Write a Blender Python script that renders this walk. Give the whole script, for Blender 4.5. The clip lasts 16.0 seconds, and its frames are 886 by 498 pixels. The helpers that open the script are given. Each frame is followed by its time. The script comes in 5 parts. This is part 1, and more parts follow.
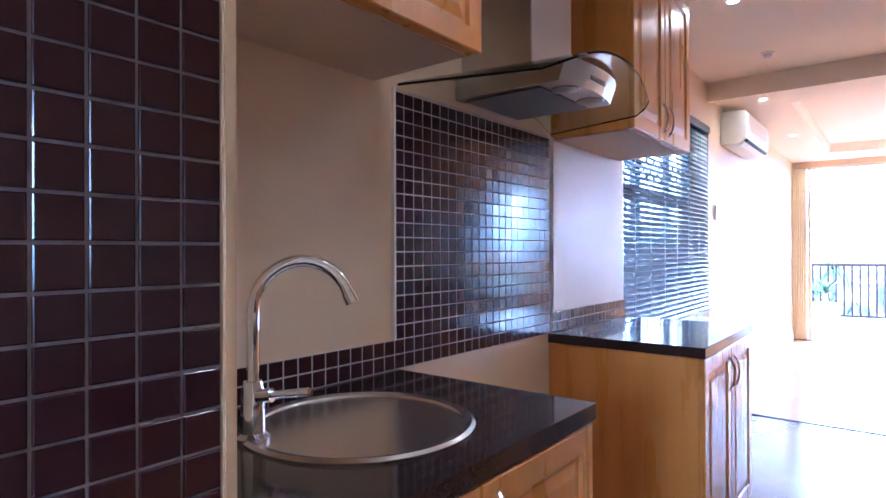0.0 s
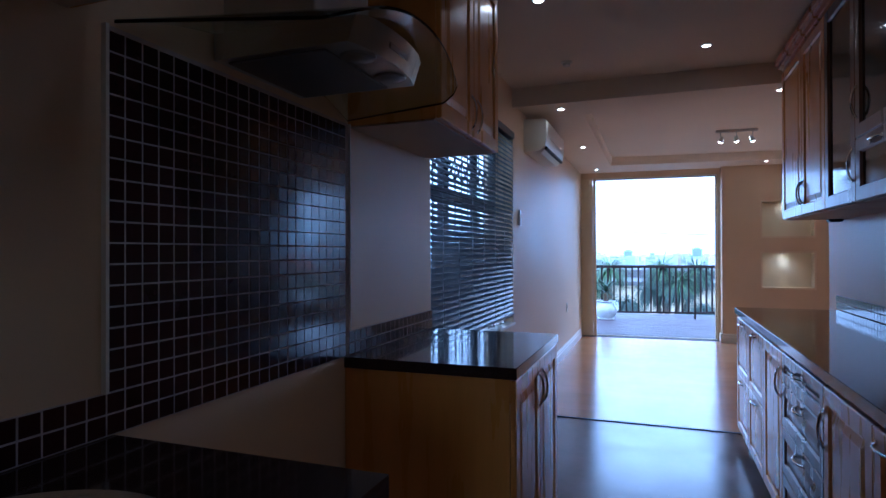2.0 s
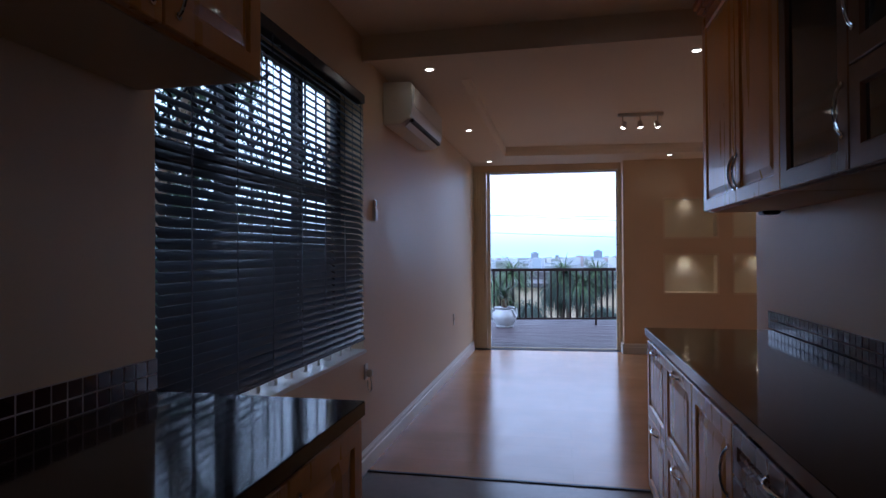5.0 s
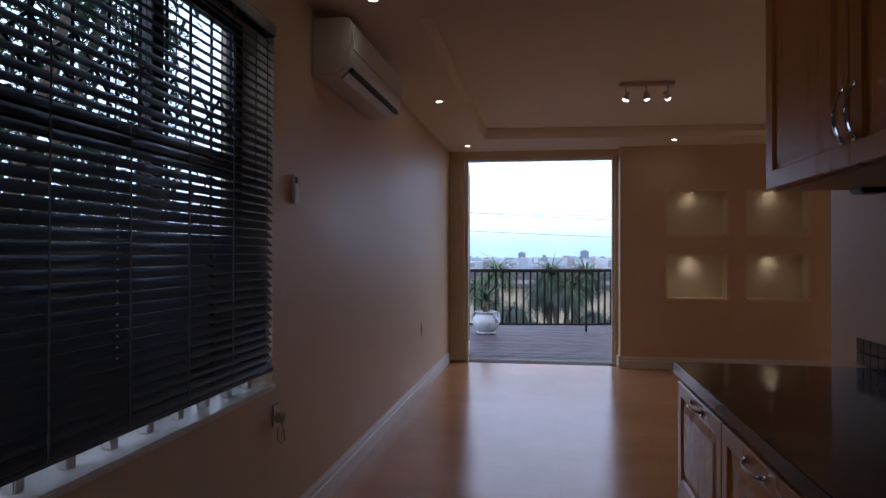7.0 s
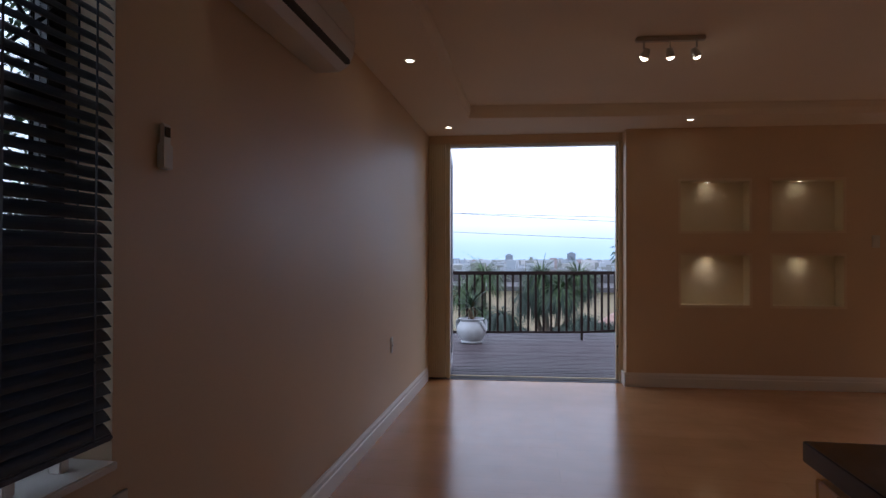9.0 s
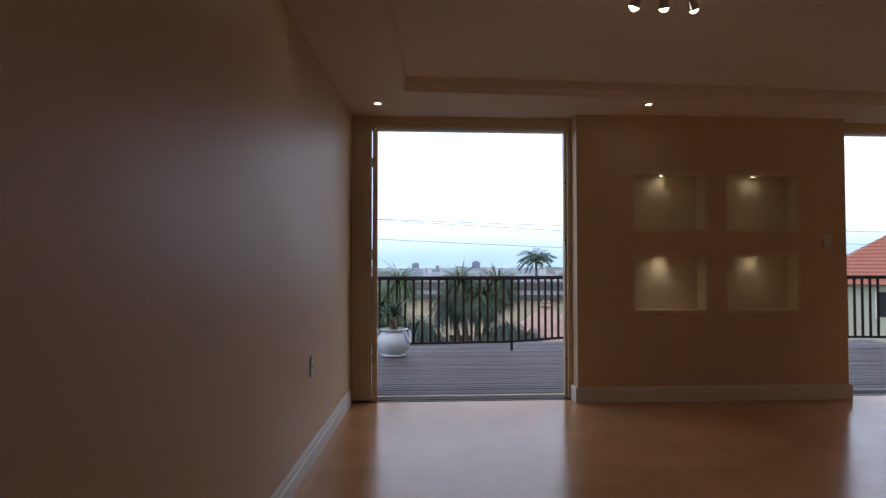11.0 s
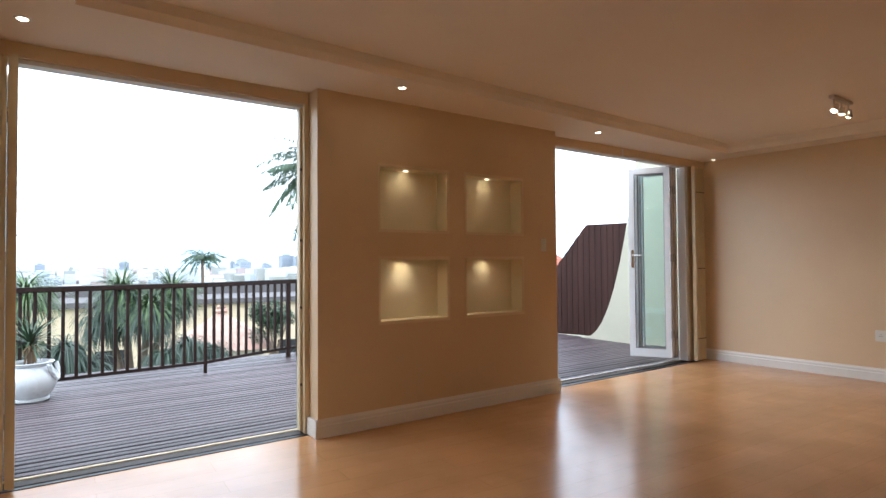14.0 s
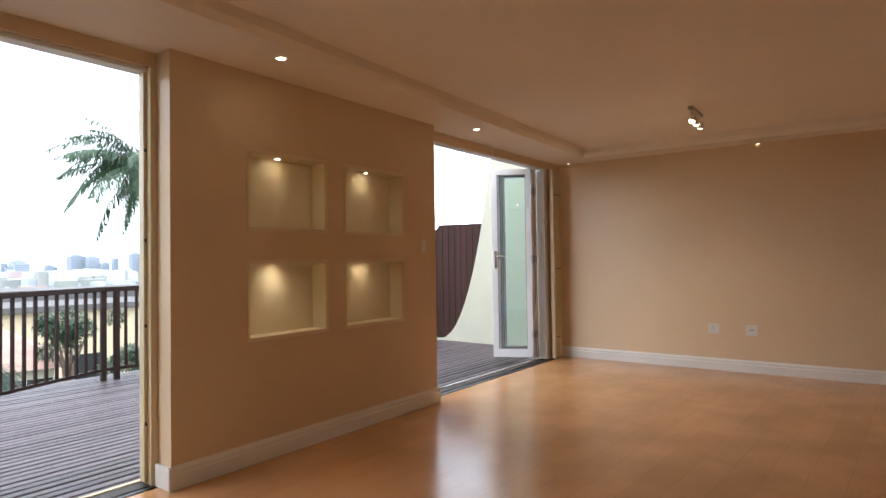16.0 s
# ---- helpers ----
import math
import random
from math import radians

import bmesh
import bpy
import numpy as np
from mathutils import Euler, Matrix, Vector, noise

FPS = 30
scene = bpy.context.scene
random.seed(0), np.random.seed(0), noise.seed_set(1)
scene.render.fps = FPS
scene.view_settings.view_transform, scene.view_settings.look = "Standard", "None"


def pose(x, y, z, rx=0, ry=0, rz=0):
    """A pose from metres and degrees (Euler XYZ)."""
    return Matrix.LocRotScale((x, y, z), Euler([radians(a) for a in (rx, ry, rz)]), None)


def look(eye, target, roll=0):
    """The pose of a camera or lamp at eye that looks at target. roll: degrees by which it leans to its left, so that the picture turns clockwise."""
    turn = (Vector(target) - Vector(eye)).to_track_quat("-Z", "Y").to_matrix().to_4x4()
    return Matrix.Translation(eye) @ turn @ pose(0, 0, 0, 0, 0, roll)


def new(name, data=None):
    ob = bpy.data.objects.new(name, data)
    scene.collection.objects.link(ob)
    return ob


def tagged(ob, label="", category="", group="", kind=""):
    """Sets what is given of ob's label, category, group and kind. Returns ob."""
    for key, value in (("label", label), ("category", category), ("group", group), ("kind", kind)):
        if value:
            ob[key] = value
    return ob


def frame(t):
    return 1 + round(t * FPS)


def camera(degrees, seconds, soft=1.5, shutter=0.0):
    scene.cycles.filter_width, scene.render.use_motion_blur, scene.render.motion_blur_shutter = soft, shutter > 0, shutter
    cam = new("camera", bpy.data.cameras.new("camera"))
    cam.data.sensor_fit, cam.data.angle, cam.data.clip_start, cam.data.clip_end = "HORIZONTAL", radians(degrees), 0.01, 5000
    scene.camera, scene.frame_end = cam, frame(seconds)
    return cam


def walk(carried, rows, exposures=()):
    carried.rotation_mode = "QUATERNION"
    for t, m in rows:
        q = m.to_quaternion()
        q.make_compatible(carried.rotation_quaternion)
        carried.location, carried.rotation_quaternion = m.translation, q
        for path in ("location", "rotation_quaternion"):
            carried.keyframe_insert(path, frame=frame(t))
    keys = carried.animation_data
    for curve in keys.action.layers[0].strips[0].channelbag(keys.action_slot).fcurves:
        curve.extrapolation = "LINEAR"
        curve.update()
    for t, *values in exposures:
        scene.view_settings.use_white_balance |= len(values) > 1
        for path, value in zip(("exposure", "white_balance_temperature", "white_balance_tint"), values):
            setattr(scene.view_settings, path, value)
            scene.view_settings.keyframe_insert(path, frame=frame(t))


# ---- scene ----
cam = camera(75.1, 16.0)
PATH = [
    (0, (-0.005, -0.355, 1.288), (-1.252, 1.209, 1.295), -0.2),
    (0.5, (-0.066, -0.273, 1.295), (-1.171, 1.394, 1.306), -0.3),
    (1, (-0.124, -0.185, 1.299), (-1.078, 1.573, 1.308), -0.3),
    (1.5, (-0.149, -0.102, 1.305), (-0.953, 1.73, 1.317), -0.3),
    (2, (-0.144, 0.048, 1.308), (-0.837, 1.924, 1.321), -0.2),
    (2.5, (-0.113, 0.217, 1.309), (-0.735, 2.118, 1.32), -0.3),
    (3, (-0.094, 0.391, 1.313), (-0.656, 2.31, 1.324), -0.2),
    (3.5, (-0.075, 0.604, 1.326), (-0.58, 2.539, 1.336), -0.2),
    (4, (-0.04, 0.832, 1.321), (-0.507, 2.777, 1.333), -0.2),
    (4.2, (-0.044, 0.932, 1.321), (-0.49, 2.882, 1.336), -0.3),
    (6.5, (-0.075, 2.08, 1.293), (-0.446, 4.045, 1.311), -0.1),
    (7, (-0.072, 2.356, 1.304), (-0.429, 4.324, 1.32), 0.1),
    (7.5, (-0.064, 2.642, 1.296), (-0.405, 4.612, 1.316), -0.1),
    (8, (-0.073, 2.878, 1.286), (-0.408, 4.85, 1.309), -0.1),
    (10.5, (-0.365, 3.945, 1.263), (-0.488, 5.941, 1.297), 0.1),
    (11, (-0.455, 4.148, 1.207), (-0.446, 6.148, 1.261), 0.0),
    (11.5, (-0.54, 4.321, 1.231), (-0.368, 6.313, 1.278), 0.0),
    (12, (-0.636, 4.477, 1.228), (-0.223, 6.433, 1.276), -0.1),
    (12.5, (-0.645, 4.645, 1.212), (-0.057, 6.556, 1.267), -0.3),
    (13, (-0.674, 4.848, 1.224), (0.069, 6.704, 1.275), -0.3),
    (13.5, (-0.699, 5.029, 1.252), (0.191, 6.82, 1.297), -0.2),
    (14, (-0.729, 5.21, 1.256), (0.346, 6.896, 1.304), -0.4),
    (14.5, (-0.728, 5.337, 1.252), (0.487, 6.925, 1.299), -0.6),
    (15, (-0.73, 5.523, 1.263), (0.596, 7.019, 1.307), -0.7),
    (15.5, (-0.743, 5.696, 1.279), (0.677, 7.103, 1.321), -0.6),
    (16, (-0.764, 5.888, 1.286), (0.762, 7.179, 1.327), -0.8),
]

EXPOSURES = [(0.0, 4.0, 4050, 15), (0.6, 3.4, 4000, 12), (1.0, 2.65, 3850, 10), (1.5, 1.5, 3800, 10), (2.0, 0.9, 3860, 13), (3.0, 0.2, 4080, 14),
             (4.2, -0.05, 4350, 16), (6.5, -0.45, 4950, 20), (8.0, -0.6, 5100, 20), (10.5, -0.75, 5450, 15), (11.5, -0.6, 5450, 14),
             (12.5, -0.15, 5500, 13), (13.5, 0.4, 5550, 11), (14.5, 1.1, 5650, 7), (15.0, 1.25, 5650, 7), (16.0, 0.8, 5850, 10)]
walk(cam, [(t, look(eye, target, roll)) for t, eye, target, roll in PATH], EXPOSURES)

# ---- world and sun ----
world = bpy.data.worlds.new("overcast_sky")
scene.world = world
world.use_nodes = True
wt = world.node_tree
wt.nodes.clear()
sky = wt.nodes.new("ShaderNodeTexSky")
sky.sky_type, sky.sun_disc, sky.sun_elevation, sky.sun_rotation = "NISHITA", False, radians(48), radians(215)
sky.air_density, sky.dust_density = 1.0, 2.0
cloud = wt.nodes.new("ShaderNodeTexNoise")
cloud.inputs["Scale"].default_value = 2.2
cloud.inputs["Detail"].default_value = 5
ramp = wt.nodes.new("ShaderNodeMapRange")
ramp.inputs["From Min"].default_value, ramp.inputs["From Max"].default_value = 0.3, 0.62
ramp.inputs["To Min"].default_value, ramp.inputs["To Max"].default_value = 0.72, 0.95
mixn = wt.nodes.new("ShaderNodeMix")
mixn.data_type = "RGBA"
band = wt.nodes.new("ShaderNodeMix")
band.data_type = "RGBA"
band.inputs[6].default_value = (8.6, 11.2, 12.8, 1)
band.inputs[7].default_value = (17.5, 18.0, 18.4, 1)
place = wt.nodes.new("ShaderNodeTexCoord")
part_z = wt.nodes.new("ShaderNodeSeparateXYZ")
rise = wt.nodes.new("ShaderNodeMapRange")
rise.interpolation_type = "SMOOTHSTEP"
rise.inputs["From Min"].default_value, rise.inputs["From Max"].default_value = 0.005, 0.085
wt.links.new(place.outputs["Generated"], part_z.inputs[0])
wt.links.new(part_z.outputs["Z"], rise.inputs["Value"])
wt.links.new(rise.outputs["Result"], band.inputs[0])
wt.links.new(band.outputs[2], mixn.inputs[7])
back = wt.nodes.new("ShaderNodeBackground")
back.inputs["Strength"].default_value = 0.15
outw = wt.nodes.new("ShaderNodeOutputWorld")
wt.links.new(cloud.outputs["Fac"], ramp.inputs["Value"])
wt.links.new(ramp.outputs["Result"], mixn.inputs[0])
wt.links.new(sky.outputs["Color"], mixn.inputs[6])
wt.links.new(mixn.outputs[2], back.inputs["Color"])
wt.links.new(back.outputs["Background"], outw.inputs["Surface"])

sun_data = bpy.data.lights.new("sun", "SUN")
sun_data.energy, sun_data.angle, sun_data.color = 0.8, radians(20), (1.0, 0.96, 0.9)
sun = new("sun", sun_data)
sun.matrix_world = look((0, 0, 30), (6, 9, 0))


# ---- materials ----
def material(name, colour, rough=0.5, metal=0.0, vary=0.1, scale=8.0, bump=0.0, bump_scale=60.0, coat=0.0, island=0.0, stretch=(1, 1, 1), spec=0.5, piece=False):
    """A surface with a base colour that wanders at two scales, and fine relief."""
    m = bpy.data.materials.new(name)
    m.use_nodes = True
    nt = m.node_tree
    b = nt.nodes["Principled BSDF"]
    b.inputs["Roughness"].default_value, b.inputs["Metallic"].default_value = rough, metal
    b.inputs["Coat Weight"].default_value = coat
    b.inputs["Specular IOR Level"].default_value = spec
    tc = nt.nodes.new("ShaderNodeTexCoord")
    mp = nt.nodes.new("ShaderNodeMapping")
    mp.inputs["Scale"].default_value = stretch
    nt.links.new(tc.outputs["Object"], mp.inputs["Vector"])
    oi = nt.nodes.new("ShaderNodeObjectInfo")
    if piece:
        shift = nt.nodes.new("ShaderNodeMath")
        shift.operation = "MULTIPLY"
        shift.inputs[1].default_value = 90.0
        nt.links.new(oi.outputs["Random"], shift.inputs[0])
        nt.links.new(shift.outputs[0], mp.inputs["Location"])
    n1 = nt.nodes.new("ShaderNodeTexNoise")
    n1.inputs["Scale"].default_value, n1.inputs["Detail"].default_value = scale, 6
    n2 = nt.nodes.new("ShaderNodeTexNoise")
    n2.inputs["Scale"].default_value, n2.inputs["Detail"].default_value = bump_scale, 3
    nt.links.new(mp.outputs["Vector"], n1.inputs["Vector"])
    nt.links.new(mp.outputs["Vector"], n2.inputs["Vector"])
    add = nt.nodes.new("ShaderNodeMath")
    add.operation = "MULTIPLY_ADD"
    add.inputs[1].default_value = 0.3
    nt.links.new(n2.outputs["Fac"], add.inputs[0])
    nt.links.new(n1.outputs["Fac"], add.inputs[2])
    if island:
        oi = nt.nodes.new("ShaderNodeObjectInfo")
        more = nt.nodes.new("ShaderNodeMath")
        more.operation = "MULTIPLY_ADD"
        more.inputs[1].default_value = island
        nt.links.new(oi.outputs["Random"], more.inputs[0])
        nt.links.new(add.outputs[0], more.inputs[2])
        add = more
    mr = nt.nodes.new("ShaderNodeMapRange")
    mr.inputs["From Min"].default_value, mr.inputs["From Max"].default_value = 0.35, 0.95 + island
    mr.inputs["To Min"].default_value, mr.inputs["To Max"].default_value = 1 - vary, 1 + vary
    nt.links.new(add.outputs[0], mr.inputs["Value"])
    hsv = nt.nodes.new("ShaderNodeHueSaturation")
    hsv.inputs["Color"].default_value = (*colour, 1)
    nt.links.new(mr.outputs["Result"], hsv.inputs["Value"])
    nt.links.new(hsv.outputs["Color"], b.inputs["Base Color"])
    if bump:
        bp = nt.nodes.new("ShaderNodeBump")
        bp.inputs["Strength"].default_value, bp.inputs["Distance"].default_value = bump, 0.004
        nt.links.new(n2.outputs["Fac"], bp.inputs["Height"])
        nt.links.new(bp.outputs["Normal"], b.inputs["Normal"])
    rr = nt.nodes.new("ShaderNodeMapRange")
    rr.inputs["From Min"].default_value, rr.inputs["From Max"].default_value = 0.3, 0.7
    rr.inputs["To Min"].default_value, rr.inputs["To Max"].default_value = max(rough - 0.06, 0.02), min(rough + 0.06, 1)
    nt.links.new(n1.outputs["Fac"], rr.inputs["Value"])
    if not metal:
        nt.links.new(rr.outputs["Result"], b.inputs["Roughness"])
    return m


def glass(name, colour=(0.9, 0.97, 0.95), rough=0.0):
    m = bpy.data.materials.new(name)
    m.use_nodes = True
    b = m.node_tree.nodes["Principled BSDF"]
    b.inputs["Base Color"].default_value = (*colour, 1)
    b.inputs["Roughness"].default_value, b.inputs["Transmission Weight"].default_value, b.inputs["IOR"].default_value = rough, 1.0, 1.45
    return m


def glow(name, colour, strength):
    m = bpy.data.materials.new(name)
    m.use_nodes = True
    b = m.node_tree.nodes["Principled BSDF"]
    b.inputs["Base Color"].default_value = (0.9, 0.85, 0.75, 1)
    b.inputs["Emission Color"].default_value = (*colour, 1)
    b.inputs["Emission Strength"].default_value = strength
    return m


def planks(name, c1, c2, width, length, rough, turn=0.0):
    """Boards drawn by a brick pattern, with grain along each board."""
    m = material(name, c1, rough)
    nt = m.node_tree
    b = nt.nodes["Principled BSDF"]
    tc = nt.nodes.new("ShaderNodeTexCoord")
    mp = nt.nodes.new("ShaderNodeMapping")
    mp.inputs["Rotation"].default_value = (0, 0, turn)
    nt.links.new(tc.outputs["Object"], mp.inputs["Vector"])
    br = nt.nodes.new("ShaderNodeTexBrick")
    br.inputs["Scale"].default_value = 1.0
    br.inputs["Brick Width"].default_value, br.inputs["Row Height"].default_value = length, width
    br.inputs["Mortar Size"].default_value = 0.0012
    br.inputs["Color1"].default_value, br.inputs["Color2"].default_value = (*c1, 1), (*c2, 1)
    br.inputs["Mortar"].default_value = (c1[0] * 0.8, c1[1] * 0.77, c1[2] * 0.72, 1)
    nt.links.new(mp.outputs["Vector"], br.inputs["Vector"])
    st = nt.nodes.new("ShaderNodeMapping")
    st.inputs["Scale"].default_value = (3.0, 40.0, 1.0)
    nt.links.new(mp.outputs["Vector"], st.inputs["Vector"])
    gr = nt.nodes.new("ShaderNodeTexNoise")
    gr.inputs["Scale"].default_value, gr.inputs["Detail"].default_value = 1.6, 6
    nt.links.new(st.outputs["Vector"], gr.inputs["Vector"])
    mr = nt.nodes.new("ShaderNodeMapRange")
    mr.inputs["To Min"].default_value, mr.inputs["To Max"].default_value = 0.93, 1.07
    nt.links.new(gr.outputs["Fac"], mr.inputs["Value"])
    hs = nt.nodes.new("ShaderNodeHueSaturation")
    nt.links.new(br.outputs["Color"], hs.inputs["Color"])
    nt.links.new(mr.outputs["Result"], hs.inputs["Value"])
    mot = nt.nodes.new("ShaderNodeTexNoise")
    mot.inputs["Scale"].default_value, mot.inputs["Detail"].default_value = 1.7, 4
    nt.links.new(mp.outputs["Vector"], mot.inputs["Vector"])
    mm = nt.nodes.new("ShaderNodeMapRange")
    mm.inputs["From Min"].default_value, mm.inputs["From Max"].default_value = 0.3, 0.7
    mm.inputs["To Min"].default_value, mm.inputs["To Max"].default_value = 0.86, 1.12
    nt.links.new(mot.outputs["Fac"], mm.inputs["Value"])
    h2 = nt.nodes.new("ShaderNodeHueSaturation")
    nt.links.new(hs.outputs["Color"], h2.inputs["Color"])
    nt.links.new(mm.outputs["Result"], h2.inputs["Value"])
    nt.links.new(h2.outputs["Color"], b.inputs["Base Color"])
    return m


PAINT = material("cream_wall_paint", (0.70, 0.52, 0.325), 0.46, vary=0.05, scale=1.5, bump=0.12, bump_scale=180)
CEILING = material("ceiling_paint", (0.88, 0.77, 0.63), 0.75, vary=0.03, scale=1.2, bump=0.05, bump_scale=150)
TRIM = material("white_gloss_trim", (0.78, 0.74, 0.68), 0.35, vary=0.04, scale=3)
WHITE = material("white_painted_metal", (0.80, 0.80, 0.80), 0.35, vary=0.04, scale=5)
PLASTIC = material("white_plastic", (0.74, 0.71, 0.64), 0.35, vary=0.03, scale=5)
CREAM_METAL = material("cream_painted_steel", (0.66, 0.54, 0.33), 0.45, vary=0.06, scale=9)
FLOOR = planks("honey_laminate", (0.53, 0.275, 0.115), (0.57, 0.30, 0.13), 0.19, 1.25, 0.2)
FLOOR_K = material("dark_polished_screed", (0.13, 0.105, 0.095), 0.2, vary=0.2, scale=3.0, bump=0.03, bump_scale=25)
WOOD = material("varnished_orange_wood", (0.62, 0.25, 0.035), 0.30, vary=0.12, scale=2.0, bump=0.02, bump_scale=20, coat=0.15, stretch=(7, 7, 0.8), spec=0.4)
# darker brown version of the cabinet wood, for one drawer unit and the display cabinets
WOOD_DARK = material("dark_brown_wood", (0.13, 0.055, 0.025), 0.30, vary=0.2, scale=2.0, bump=0.02, bump_scale=20, coat=0.1, stretch=(7, 7, 0.8), spec=0.4)
UNDER = material("pale_melamine_board", (0.60, 0.43, 0.28), 0.45, vary=0.04, scale=4.0)
GRANITE = material("black_granite", (0.030, 0.018, 0.017), 0.09, vary=0.6, scale=220.0, spec=0.4)
TILE = material("dark_brown_glazed_tile", (0.033, 0.010, 0.013), 0.16, vary=0.2, scale=6.0, island=0.4, spec=0.5, piece=True)
GROUT_PIER = material("dull_pink_grout", (0.29, 0.22, 0.21), 0.85, vary=0.15, scale=30)
SINK_STEEL = material("polished_sink_steel", (0.60, 0.56, 0.51), 0.24, 1.0, vary=0.05, scale=60.0)
GROUT = material("grey_grout", (0.54, 0.45, 0.43), 0.8, vary=0.12, scale=30)
STEEL = material("brushed_steel", (0.60, 0.58, 0.55), 0.33, 1.0, vary=0.03, scale=90.0)
CHROME = material("polished_chrome", (0.75, 0.74, 0.73), 0.07, 1.0, vary=0.03)
FILTER = material("grey_filter_mesh", (0.22, 0.21, 0.2), 0.45, 0.8, vary=0.2, scale=200, bump=0.3, bump_scale=300)
BLACK = material("black_painted_steel", (0.012, 0.012, 0.014), 0.45, vary=0.2, scale=8)
SLAT = material("dark_blind_slat", (0.030, 0.036, 0.052), 0.32, vary=0.15, scale=6)
ALU = material("grey_aluminium", (0.42, 0.42, 0.43), 0.35, 0.9, vary=0.06)
GLASS = glass("clear_glass", (0.93, 0.97, 0.96))
HOOD_GLASS = glass("green_tinted_hood_glass", (0.80, 0.88, 0.82))
DOOR_GLASS = glass("sea_green_door_glass", (0.92, 0.975, 0.975))
LAMP_FAINT = glow("dim_halogen_lamp", (1.0, 0.86, 0.62), 4.0)
LAMP = glow("lit_halogen_lamp", (1.0, 0.80, 0.48), 26.0)
DECK = material("weathered_deck_board", (0.078, 0.060, 0.064), 0.44, vary=0.75, spec=0.3, scale=5.0, bump=0.7, bump_scale=30, island=0.9, stretch=(0.6, 12, 6), piece=True)
GASKET = material("grey_rubber_seal", (0.27, 0.255, 0.28), 0.6, vary=0.15)
TRACK = material("dark_bronze_floor_track", (0.07, 0.058, 0.05), 0.6, 0.0, spec=0.15, vary=0.2, scale=9)
RAIL = material("dark_brown_painted_steel", (0.026, 0.015, 0.013), 0.55, spec=0.2, vary=0.2, scale=6)
FENCE = material("dark_stained_fence_board", (0.044, 0.020, 0.016), 0.6, spec=0.15, vary=0.35, scale=4, bump=0.4, bump_scale=30, island=0.4, stretch=(6, 6, 0.7))
RENDER = material("cream_outdoor_render", (0.45, 0.43, 0.33), 0.85, vary=0.1, scale=1.5, bump=0.3, bump_scale=60)
CERAMIC = material("white_glazed_ceramic", (0.58, 0.60, 0.61), 0.25, vary=0.06, scale=7)
LEAF = material("green_palm_leaf", (0.045, 0.084, 0.040), 0.45, vary=0.45, scale=2.5, island=0.2)
LEAF_D = material("blue_green_strap_leaf", (0.040, 0.066, 0.042), 0.5, vary=0.45, scale=2.5)
LEAF_G = material("fresh_green_leaf", (0.080, 0.130, 0.045), 0.45, vary=0.45, scale=2.5)
LEAF_DRY = material("dry_brown_leaf", (0.16, 0.10, 0.05), 0.7, vary=0.3, scale=3)
BARK = material("grey_brown_bark", (0.15, 0.11, 0.08), 0.9, vary=0.3, scale=8, bump=0.6, bump_scale=30)
SOIL = material("dark_potting_soil", (0.04, 0.028, 0.02), 0.95, vary=0.3, scale=20)
TERRACOTTA = material("faded_terracotta_roof", (0.40, 0.25, 0.195), 0.8, vary=0.25, scale=4, bump=0.4, bump_scale=15)
ORANGE_TILE = material("orange_clay_roof_tile", (0.30, 0.095, 0.055), 0.75, vary=0.25, scale=4, island=0.4)
BEIGE = material("beige_house_wall", (0.55, 0.45, 0.30), 0.85, vary=0.1, scale=0.6, bump=0.2)
GREY_ROOF = material("grey_flat_roof", (0.10, 0.092, 0.09), 0.85, vary=0.2, scale=0.8)
DARK_PANE = material("dark_window_pane", (0.03, 0.03, 0.032), 0.08, vary=0.1, spec=0.35)
GRASS = material("rough_green_ground", (0.07, 0.09, 0.04), 0.95, vary=0.4, scale=0.15)
# distance haze is mixed into the tower and town base colours
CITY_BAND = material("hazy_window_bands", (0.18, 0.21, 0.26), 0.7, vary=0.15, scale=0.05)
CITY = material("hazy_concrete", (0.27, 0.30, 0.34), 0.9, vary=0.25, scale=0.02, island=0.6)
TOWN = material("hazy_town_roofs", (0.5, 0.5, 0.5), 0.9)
nt = TOWN.node_tree
gi = nt.nodes.new("ShaderNodeNewGeometry")
cr = nt.nodes.new("ShaderNodeValToRGB")
cr.color_ramp.interpolation = "CONSTANT"
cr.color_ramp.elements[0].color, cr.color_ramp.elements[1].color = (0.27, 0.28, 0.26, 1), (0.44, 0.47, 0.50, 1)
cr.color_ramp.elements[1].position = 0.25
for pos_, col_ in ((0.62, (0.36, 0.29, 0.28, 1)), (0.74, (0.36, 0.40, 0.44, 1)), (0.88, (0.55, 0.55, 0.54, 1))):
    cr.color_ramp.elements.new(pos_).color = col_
nt.links.new(gi.outputs["Random Per Island"], cr.inputs["Fac"])
nt.links.new(cr.outputs["Color"], nt.nodes["Principled BSDF"].inputs["Base Color"])
WIRE = material("grey_cable_sheath", (0.16, 0.17, 0.18), 0.6, vary=0.1)
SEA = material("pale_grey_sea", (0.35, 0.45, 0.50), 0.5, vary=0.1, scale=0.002)


